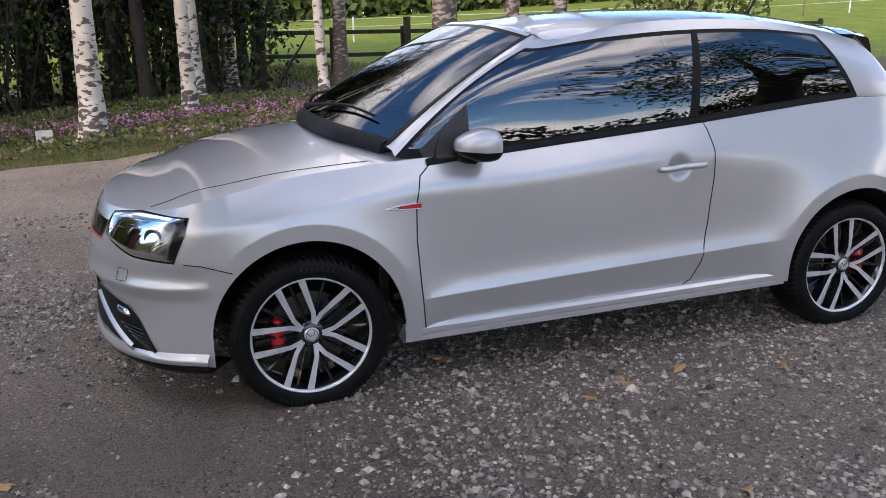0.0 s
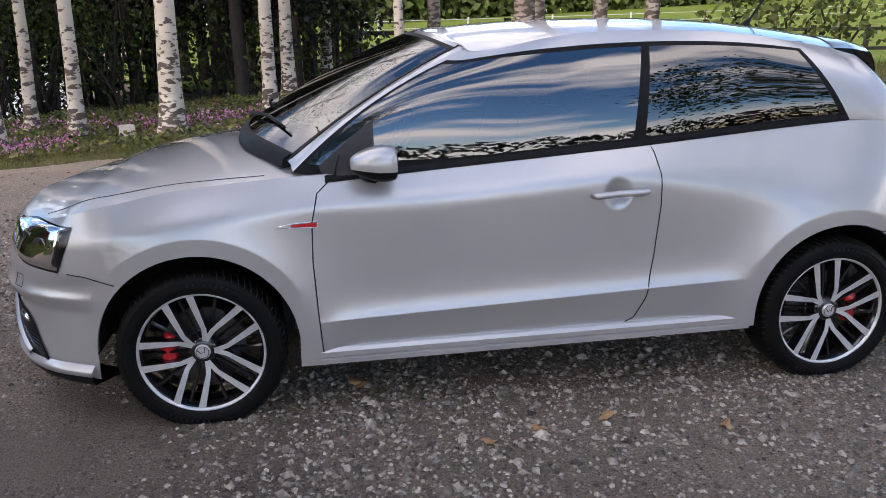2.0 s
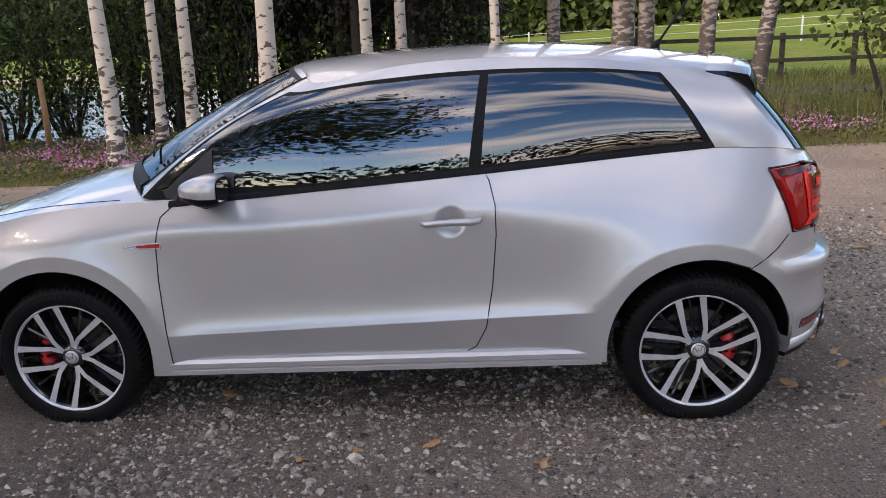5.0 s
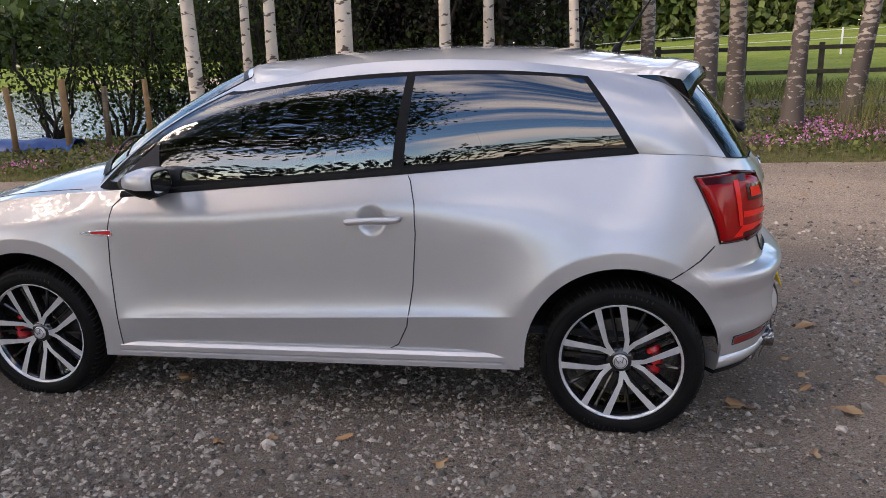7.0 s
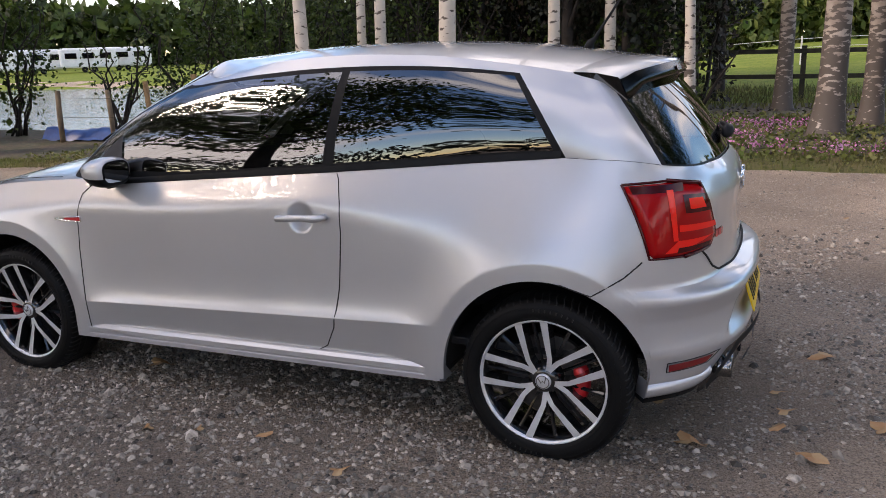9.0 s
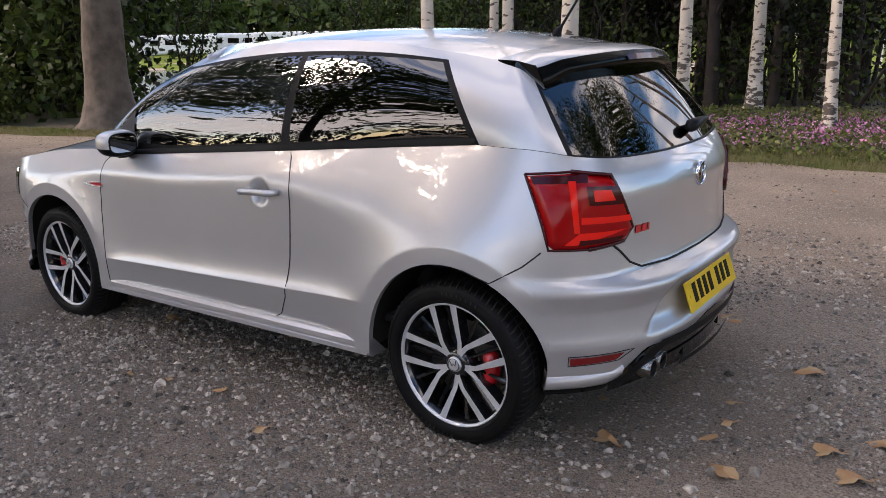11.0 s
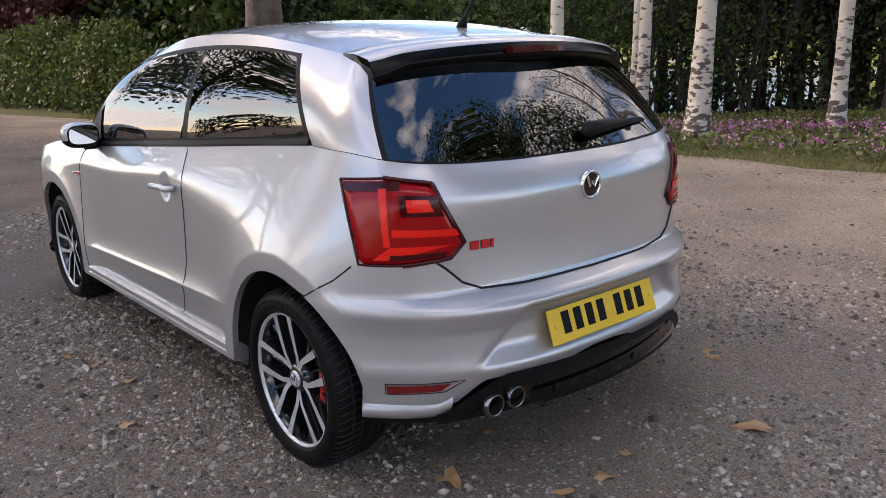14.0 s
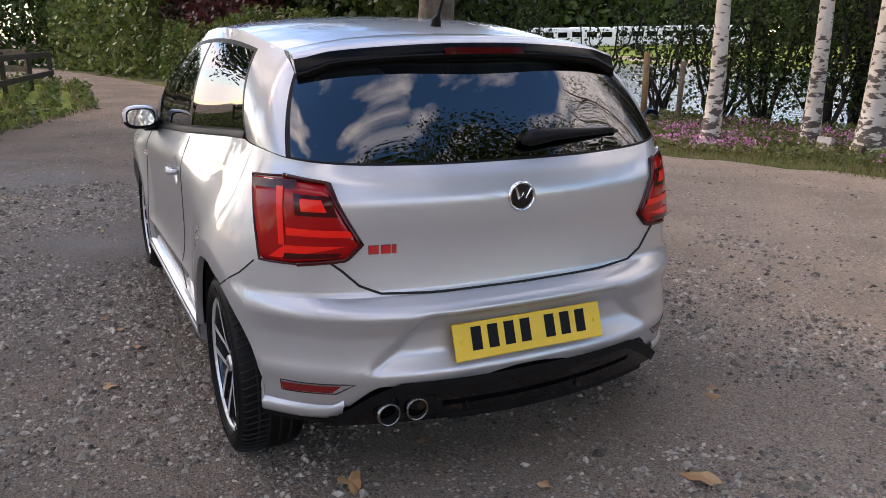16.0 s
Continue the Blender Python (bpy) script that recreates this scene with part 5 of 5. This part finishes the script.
# ---- hedges, shrubs and the trees round the place ----
def hedge(name, a, b, height, depth, n, size, material, label, ragged=.35, stems=0, category="hedge", bottom=.0):
    """A row of foliage from a to b, its top and faces uneven."""
    t = tagged(new(name), label, category)
    A, B = np.array(a, float), np.array(b, float)
    d = B - A
    L = np.linalg.norm(d)
    side = np.array([-d[1], d[0]]) / L
    u = rng.uniform(0, 1, n)
    w = rng.uniform(-.5, .5, n)
    top = height * np.array([1 + ragged * (noise.noise((q * L * .35, 3, 1)) + .5 * noise.noise((q * L * 1.3, 8, 2))) for q in u])
    face = np.array([1 + .5 * noise.noise((q * L * .8, 11, 5)) for q in u])
    h = rng.uniform(bottom, 1, n) ** .8
    xy = A + u[:, None] * d + side * (w * depth * face * (1.15 - .5 * h ** 2))[:, None]
    z = np.array([ground_z(p[0], p[1]) for p in xy]) + h * top
    cloud("foliage", np.column_stack([xy, z]), size, material, t)
    rr2 = random.Random(n)
    for i in range(stems):
        q = rr2.random()
        p = A + q * d
        g = ground_z(p[0], p[1]) - .05
        (v, f), _ = limb_mesh((p[0], p[1], g), (p[0] + rr2.uniform(-.8, .8), p[1] + rr2.uniform(-.5, .5), g + height * rr2.uniform(.6, 1)), .05, i + n)
        mesh_ob("stem", v, f, BARK_DARK, t, True)
    return t


hedge("field_hedge", (-6, 60), (75, 66), 4.2, 3.0, 18000, .75, LEAF_HEDGE, "clipped green hedge along the far paddock edge")
hedge("far_tree_line", (-10, 95), (110, 100), 11, 8, 9000, 2.4, LEAF, "distant belt of green trees", category="trees")
hedge("far_tree_line", (-170, 80), (-20, 150), 10, 12, 10000, 2.4, LEAF, "distant belt of trees beyond the pond", category="trees")
hedge("far_tree_line", (-130, 20), (-95, 80), 9, 8, 7000, 1.8, LEAF, "distant pond-side trees and bushes", category="trees")
hedge("lane_hedge", (-44, -.6), (-27, 3.2), 4.4, 3.0, 22000, .24, LEAF_HEDGE, "tall pale green shrubs beside the lane", stems=8)
hedge("lane_hedge", (-50, -9), (-43, 0), 5.2, 4.0, 9000, .3, LEAF, "shrubs where the lane bends away", stems=4)
hedge("copper_shrub", (-29, 3.8), (-20, 5.2), 6.5, 2.6, 22000, .21, LEAF_COPPER, "dark copper-leaved shrub above the lane", stems=7, category="shrub", bottom=.12)
hedge("lane_hedge", (-27, 2.6), (-14, 5.0), 1.9, 1.3, 22000, .12, LEAF_HEDGE, "mixed green hedge along the lane edge", .6, stems=8)
hedge("dark_thicket", (-24, 6.4), (-13.6, 7.6), 7.5, 3.0, 30000, .21, LEAF, "dark thicket of shrubs and young trees", .3, stems=16, category="shrub")
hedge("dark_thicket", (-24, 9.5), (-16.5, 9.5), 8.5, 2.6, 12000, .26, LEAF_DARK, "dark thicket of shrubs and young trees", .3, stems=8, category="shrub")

# pond-side thicket with crossing stems
rs = random.Random(5)
for i, (x, y, h, n) in enumerate(((-9.6, 10.2, 3.6, 1900), (-8.4, 10.7, 4.2, 3000), (-7.4, 10.9, 4.0, 3200), (-6.3, 11.2, 4.4, 3000), (-11.2, 9.8, 2.6, 450), (-5.4, 11.6, 4.6, 1300), (-4.3, 11.9, 4.6, 1100), (-13.2, 8.9, 4.0, 1200))):
    b = tagged(new("pond_shrub"), "tangled pond-side shrub with dark crossing stems", "shrub")
    b.location = (x, y, ground_z(x, y))
    tips = []
    for k in range(9):
        a = rs.uniform(0, 6.28)
        r = rs.uniform(.5, 1.5)
        (v, f), pts = limb_mesh((rs.uniform(-.15, .15), rs.uniform(-.15, .15), -.05), (r * math.cos(a), r * .6 * math.sin(a), h * rs.uniform(.35, 1)), rs.uniform(.02, .055), i * 40 + k, 8, .5)
        mesh_ob("stem", v, f, BARK_DARK, b, True)
        tips += [tuple(p) for p in pts[3:]]
    pick = rng.integers(0, len(tips), n)
    cloud("foliage", np.array(tips)[pick] + rng.normal(size=(n, 3)) * (.30, .25, .28), .085, LEAF, b)

# a thick old beech by the lane, and the spreading trees behind the walk
tree("beech_tree", -11.5, 5.9, .46, 10, BARK_GREY, LEAF, ((0, 0, 6.6), (4.5, 4.0, 2.6)), 260, 30, .13, "thick grey-barked old beech beside the lane", (.03, 0), 1.5, 9, .30, seed=61, clump_r=.4)
tree("spreading_tree", -5.6, -8.2, .26, 9.0, BARK_DARK, LEAF, ((.4, 0, 5.9), (4.8, 3.5, 3.2)), 460, 40, .17, "broad leafy tree overhanging the gravel", (0, 0), 1.3, 12, .25, seed=71, clump_r=.42)
tree("spreading_tree", 9.0, -8.0, .24, 8.0, BARK_DARK, LEAF, ((-1, 0, 5.2), (4.0, 3.5, 2.8)), 200, 30, .17, "broad leafy tree overhanging the gravel", (0, 0), 1.3, 9, .28, seed=72, clump_r=.4)
tree("spreading_tree", -12.5, -6.6, .28, 10.0, BARK_DARK, LEAF, ((0, 1.2, 6.6), (4.8, 4.4, 3.4)), 340, 34, .2, "broad leafy tree overhanging the gravel", (0, 0), 1.3, 9, .28, seed=73, clump_r=.45)
tree("spreading_tree", 10.5, 4.2, .26, 13.0, BARK_DARK, LEAF, ((0, 0, 9.4), (4.4, 4.4, 4.0)), 380, 34, .2, "tall leafy tree standing beside the track", (0, 0), 1.3, 10, .35, seed=74, clump_r=.5)
tree("spreading_tree", 14.0, 10.0, .28, 14.0, BARK_DARK, LEAF, ((-3.5, .5, 9.8), (5.0, 4.5, 4.2)), 420, 34, .2, "tall leafy tree standing beside the track", (0, 0), 1.3, 10, .35, seed=75, clump_r=.5)
hedge("boundary_hedge", (-60, -34), (70, -40), 5.0, 4, 9000, .6, LEAF_DARK, "dark boundary hedge across the yard")
hedge("boundary_hedge", (30, -38), (42, 14), 5.5, 4, 6000, .6, LEAF_DARK, "dark boundary hedge across the yard")
hedge("sapling", (5.6, 8.6), (8.6, 9.4), 2.7, 1.6, 1500, .13, LEAF_HEDGE, "leafy sapling growing beside the paddock", .5, stems=6, category="shrub", bottom=.3)

# ivy and low growth under the conifers
hedge("undergrowth", (-7.0, 12.9), (.4, 13.2), 1.9, 1.4, 3000, .11, LEAF, "ivy and low green growth under the conifers", .6, category="undergrowth", stems=14)
hedge("dead_undergrowth", (-7.2, 14.2), (.8, 15.0), 4.6, 3.4, 9000, .12, LEAF_BROWN, "dead brown twigs filling the wood", .3, category="undergrowth", stems=20)
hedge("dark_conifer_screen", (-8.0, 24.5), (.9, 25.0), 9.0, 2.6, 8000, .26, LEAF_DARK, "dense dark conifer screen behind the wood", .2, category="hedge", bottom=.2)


# ---- fences ----
def rail(parent, a, b, size, material):
    a, b = Vector(a), Vector(b)
    d = b - a
    m = Matrix.Translation((a + b) / 2) @ d.to_track_quat("X", "Z").to_matrix().to_4x4()
    return part("rail", box_bm((d.length, size[0], size[1]), bevel=.006, m=m), material, parent)


def post(parent, x, y, h, size, material, lean=0):
    return part("post", box_bm((size, size, h + .25), (0, 0, h / 2 - .125), .008, m=pose(x, y, ground_z(x, y), lean, lean, 0)), material, parent)


fence = tagged(new("paddock_fence"), "dark post and rail fence before the paddock", "fence")
xs = [.3 + 1.85 * i for i in range(11)]
fy = lambda x: 16.6 + .12 * max(0, x - 3)
for x in xs:
    post(fence, x, fy(x), 1.22 + .05 * noise.noise((x, 1, 1)), .11, FENCE)
for a, b in zip(xs, xs[1:]):
    for h in (1.10, .55):
        rail(fence, (a, fy(a) - .07, ground_z(a, fy(a)) + h), (b + .05, fy(b) - .07, ground_z(b, fy(b)) + h), (.04, .10), FENCE)
post(fence, 4.05, 16.5, 1.45, .15, FENCE)
tape = tagged(new("tape_fence"), "white tape fence on thin stakes in the paddock", "fence")
xs = [-2 + 4.2 * i for i in range(13)]
ty = lambda x: 33 + .15 * x
for x in xs:
    post(tape, x, ty(x), 1.15, .07, TIMBER if int(x) % 2 else WHITE, 1.5 * noise.noise((x, 4, 1)))
for a, b in zip(xs, xs[1:]):
    for h in (1.05, .7):
        rail(tape, (a, ty(a), ground_z(a, ty(a)) + h), (b, ty(b), ground_z(b, ty(b)) + h), (.012, .022), WHITE)
lane = tagged(new("lane_fence"), "weathered post and rail fence beside the lane", "fence")
LP = [(-21.4, -1.3), (-18.6, -1.75), (-15.8, -2.2), (-12.9, -2.75), (-10.2, -3.4)]
for x, y in LP:
    post(lane, x, y, 1.06, .10, FENCE)
for (x0, y0), (x1, y1) in zip(LP, LP[1:]):
    for h in (.92, .42):
        rail(lane, (x0, y0 + .06, ground_z(x0, y0) + h), (x1, y1 + .06, ground_z(x1, y1) + h), (.04, .13), FENCE)
back = tagged(new("lane_fence"), "pale weathered fence on the far side of the bank", "fence")
LP = [(-22.2, -1.9), (-22.6, -3.2), (-22.9, -4.6), (-23.2, -6.2)]
for x, y in LP:
    post(back, x, y, 1.10, .10, TIMBER)
for (x0, y0), (x1, y1) in zip(LP, LP[1:]):
    for h in (.95, .5):
        rail(back, (x0 + .06, y0, ground_z(x0, y0) + h), (x1 + .06, y1, ground_z(x1, y1) + h), (.05, .16), TIMBER)

for i, (x, y, h, r, m) in enumerate(((-8.9, 8.25, 1.15, .05, STAKE), (-8.1, 8.6, 1.25, .06, STAKE), (-7.6, 9.0, 1.1, .05, TIMBER), (-9.9, 8.3, 1.0, .045, TIMBER), (-6.9, 9.2, 1.2, .05, STAKE), (-10.9, 8.0, 1.0, .05, TIMBER))):
    s = mesh_ob("stake", *tube([(0, 0, -.1), (.01, 0, h * .5), (.03 * (i % 3 - 1), .01, h)], [r, r, r * .92], 10), m, None, True)
    s.location = (x, y, ground_z(x, y))
    tagged(s, "round timber stake on the pond bank", "stake", "pond stakes")
wire = mesh_ob("wire", *join([tube([(-10.9, 8.0, ground_z(-10.9, 8) + h), (-8.9, 8.25, ground_z(-8.9, 8.25) + h), (-6.9, 9.2, ground_z(-6.9, 9.2) + h)], .004, 4) for h in (.5, .85)]), FENCE)
tagged(wire, "thin wire strung between the bank stakes", "wire")


def tarpaulin():
    xs, ts = np.linspace(-11.6, -8.0, 44), np.linspace(0, 1, 12)
    v = []
    for x in xs:
        for t in ts:
            y = 8.35 + .1 * (x + 9) + .55 * t
            v.append((x, y, ground_z(x, y) + .05 + .18 * math.sin(math.pi * t) * (1 + .8 * noise.noise((x * 1.7, t * 2, 0))) + .05 * noise.noise((x * 5, t * 5, 1))))
    n = len(ts)
    return v, [(i * n + j, (i + 1) * n + j, (i + 1) * n + j + 1, i * n + j + 1) for i in range(len(xs) - 1) for j in range(n - 1)]


tagged(mesh_ob("tarpaulin", *tarpaulin(), TARP, None, True), "crumpled blue tarpaulin lying on the pond bank", "tarpaulin")


def caravan(x, y, turn, length):
    c = tagged(new("caravan"), "white touring caravan on the far bank", "caravan", "caravans beyond the pond")
    c.matrix_basis = pose(x, y, ground_z(x, y) + .35, 0, 0, turn)
    part("body", box_bm((length, 2.3, 2.2), (0, 0, 1.25), .25), WHITE, c)
    for k in range(3):
        part("window", box_bm((length * .2, .05, .6), (length * (-.3 + .3 * k), -1.17, 1.5), .02), GLOSS, c)
    for k in (-.5, .5):
        w = mesh_ob("wheel", *lathe([(.05, -.1), (.3, -.1), (.33, 0), (.3, .1), (.05, .1)], 16), RUBBER, c)
        w.location = (k, -1.0, 0)


for ang, dist, ln, tn in ((52.5, 100, 6.0, 40), (49.6, 102, 6.5, 50), (46.6, 101, 6.0, 45), (44.6, 104, 6.5, 46), (55.5, 101, 5.5, 48)):
    caravan(1.9 - dist * math.sin(radians(ang)), -3.2 + dist * math.cos(radians(ang)), tn, ln)

# ---- flower bed, verge grass, block, stones and fallen leaves ----
def scatter(n, x0, x1, a, b, mask=None):
    x = rng.uniform(x0, x1, n)
    y = np.array([lerp_table(EDGE, q) for q in x]) + rng.uniform(a, b, n)
    p = np.column_stack([x, y])
    if mask:
        p = p[[mask(*q) for q in p]]
    return p


def grounded(p, lo, hi):
    return np.column_stack([p, np.array([ground_z(*q) for q in p]) + .02 + rng.uniform(lo, hi, len(p))])


drift = lambda x, y: noise.noise((x * .55, y * .75, 2)) + .5 * noise.noise((x * 1.9, y * 1.9, 4)) + .5 * rng.random() > .38
fl = scatter(10500, -7.5, 9, .45, 4.2, drift)
tagged(cloud("cyclamen_flowers", np.repeat(grounded(fl, .05, .16), 2, 0) + rng.normal(size=(2 * len(fl), 3)) * .015, .036, PETAL), "drifts of small pink cyclamen flowers", "flowers", kind="stuff")
tagged(cloud("ground_cover", grounded(scatter(30000, -9, 11, .25, 6.0), 0, .11), .065, LEAF_LOW, flat=.3), "low green leaves between the flowers", "ground cover", kind="stuff")
tagged(cloud("dead_litter", grounded(scatter(9000, -9, 9, .8, 8.0), 0, .03), .075, LEAF_BROWN, flat=.8), "brown leaf litter below the trees", "leaf litter", kind="stuff")


def blades(p, h, w, lean=.35):
    n = len(p)
    hh = h * rng.uniform(.5, 1.3, n)
    a = rng.uniform(0, 2 * math.pi, n)
    d = np.column_stack([np.cos(a), np.sin(a), np.zeros(n)]) * w
    tip = np.column_stack([rng.normal(0, lean, n) * hh, rng.normal(0, lean, n) * hh, hh])
    v = np.stack([p - d, p + d, p + tip], 1).reshape(-1, 3)
    return v.tolist(), np.arange(3 * n).reshape(-1, 3).tolist()


tagged(mesh_ob("verge_grass", *blades(grounded(scatter(26000, -16, 14, -.05, .95), -.03, 0), .07, .005), BLADE), "short rough grass along the track edge", "grass", kind="stuff")
tagged(mesh_ob("tall_grass", *blades(grounded(scatter(2600, 4.2, 11, 1.0, 3.2), -.03, 0), .65, .006, .22), BLADE), "tall dry grass beside the paddock", "grass", kind="stuff")
tagged(mesh_ob("paddock_tufts", *blades((lambda q: np.column_stack([q, [ground_z(*k) + .01 for k in q]]))(np.column_stack([rng.uniform(-1, 16, 9000), rng.uniform(14, 21, 9000)])), .22, .012, .4), BLADE), "rough grass tufts at the paddock fence", "grass", kind="stuff")


def bank_patch():
    """Grassy bank that the lane fence stands on."""
    xs, ts = np.linspace(-25, -8.6, 60), np.linspace(0, 1, 14)
    v = []
    for x in xs:
        top = -.75 - 1.5 * smooth(-14, -8.6, x) + .15 * noise.noise((x, 2, 2)) - 1.2 * smooth(-21.5, -25, x)
        low = -9.0 + 4.5 * smooth(-12, -8.6, x)
        for t in ts:
            y = top + (low - top) * t
            v.append((x, y, ground_z(x, y) + .12 * smooth(0, .15, t) - .01))
    n = len(ts)
    return v, [(i * n + j, (i + 1) * n + j, (i + 1) * n + j + 1, i * n + j + 1) for i in range(59) for j in range(n - 1)]


bv, bf = bank_patch()
tagged(mesh_ob("grass_bank", bv, bf, GRASS, None, True), "green grassy bank under the lane fence", "bank", kind="structure")
pick = np.array(bv)[rng.integers(0, len(bv), 22000)] + rng.uniform(-.2, .2, (22000, 3)) * (1, 1, 0)
tagged(mesh_ob("bank_grass", *blades(pick, .16, .008, .4), BLADE), "lush grass on the bank", "grass", kind="stuff")
pick = np.array(bv)[rng.integers(0, len(bv), 7000)] + rng.uniform(0, .22, (7000, 3)) * (1, 1, 1)
tagged(cloud("bank_weeds", pick, .11, LEAF_HEDGE, flat=.4), "leafy weeds on the bank", "weeds", kind="stuff")
block = part("marker_block", box_bm((.20, .09, .20), (0, 0, .08), .012), PLAQUE, None, "")
block.matrix_basis = pose(-3.26, 7.55, ground_z(-3.26, 7.55) + .03, -12, 0, 8)
tagged(block, "small weathered concrete marker block among flowers", "block")


def stones(n, x0, x1, y0, y1, lo, hi, power=3.0, thick=.45):
    """Angular flattened stones bedded in the ground, gathered in patches."""
    base = np.array([(1, 0, 0), (-1, 0, 0), (0, 1, 0), (0, -1, 0), (0, 0, 1), (.55, .55, .55), (-.5, .6, .5), (.1, -.6, .6)], float)
    tri = np.array([(0, 2, 5), (2, 4, 5), (4, 0, 5), (2, 1, 6), (1, 4, 6), (4, 2, 6), (1, 3, 7), (3, 0, 7), (0, 4, 7), (4, 1, 7)])
    at = []
    while len(at) < n:
        x, y = rng.uniform(x0, x1), rng.uniform(y0, y1)
        if noise.noise((x * .8, y * .8, 6)) + .6 * noise.noise((x * 2.3, y * 2.3, 1)) + rng.uniform(-.45, .45) > 0:
            at.append((x, y, ground_z(x, y)))
    s = lo + (hi - lo) * rng.random(n) ** power
    p = base[None] * (1 + rng.normal(0, .16, (n, 8, 3)))
    p *= s[:, None, None] * np.stack([np.ones(n), rng.uniform(.55, .9, n), rng.uniform(.5, 1.1, n) * thick * 1.2], 1)[:, None, :]
    a = rng.uniform(0, 2 * math.pi, n)
    c, q = np.cos(a)[:, None], np.sin(a)[:, None]
    v = np.stack([p[:, :, 0] * c - p[:, :, 1] * q, p[:, :, 0] * q + p[:, :, 1] * c, p[:, :, 2]], 2) + np.array(at)[:, None, :]
    f = tri[None] + 8 * np.arange(n)[:, None, None]
    return v.reshape(-1, 3).tolist(), f.reshape(-1, 3).tolist()


tagged(mesh_ob("gravel", *stones(80000, -4.2, 5.0, -3.3, 2.2, .003, .014, 1.8, .7), STONE), "loose grey stones scattered over the track", "gravel", kind="stuff")
tagged(mesh_ob("coarse_gravel", *stones(12000, -4.5, 5.5, -3.3, 3.0, .009, .030, 2.8, .65), STONE), "larger loose stones lying on the track", "gravel", kind="stuff")
tagged(mesh_ob("far_gravel", *stones(17000, -12, 10, -3.6, 6.2, .006, .024, 3.0), STONE), "loose grey stones farther along the track", "gravel", kind="stuff")


def fallen_leaf(size):
    v, f = [], []
    n = 12
    for i in range(n):
        a = 2 * math.pi * i / n
        r = size * (1 + .35 * math.cos(3 * a) + .18 * math.cos(5 * a + 1))
        v.append((r * math.cos(a) * 1.2, r * math.sin(a) * .8, size * .22 * math.sin(2 * a + size * 90)))
    v.append((0, 0, size * .12))
    f = [(i, (i + 1) % n, n) for i in range(n)]
    v.append((size * 2.1, .02 * size, size * .1))
    v.append((size * 1.1, .06 * size, 0))
    v.append((size * 1.1, -.06 * size, 0))
    f.append((13, 14, 15))
    return v, f


leaf_a = mesh_ob("fallen_leaf", *fallen_leaf(.045), DEAD_LEAF)
tagged(leaf_a, "curled brown autumn leaf lying on the gravel", "leaf", "fallen leaves")
leaf_a.matrix_basis = pose(-.66, -.60, ground_z(-.66, -.60) + .02, 0, 8, 30)
leaf_b = mesh_ob("fallen_leaf", *fallen_leaf(.026), DEAD_LEAF)
tagged(leaf_b, "small orange autumn leaf lying on the gravel", "leaf", "fallen leaves")
leaf_b.matrix_basis = pose(1.9, -.9, ground_z(1.9, -.9) + .01, 0, 5, 70)
BIG = [(2.164, .465), (2.10, -.53), (2.35, -.20), (2.45, -.35), (2.5, -.05), (1.70, -.53), (2.9, 1.6), (3.4, 2.2)]
for x, y in BIG:
    copy_thing(leaf_a, pose(x, y, ground_z(x, y) + .012, 0, rs.uniform(-12, 12), rs.uniform(0, 360)))
for i in range(46):
    x, y = (rs.uniform(1.3, 5.5), rs.uniform(-2.0, 5.0)) if i < 32 else (rs.uniform(-4, 1.5), rs.uniform(-2.6, -.9))
    copy_thing(leaf_b, pose(x, y, ground_z(x, y) + .008, rs.uniform(-20, 20), rs.uniform(-15, 15), rs.uniform(0, 360)))
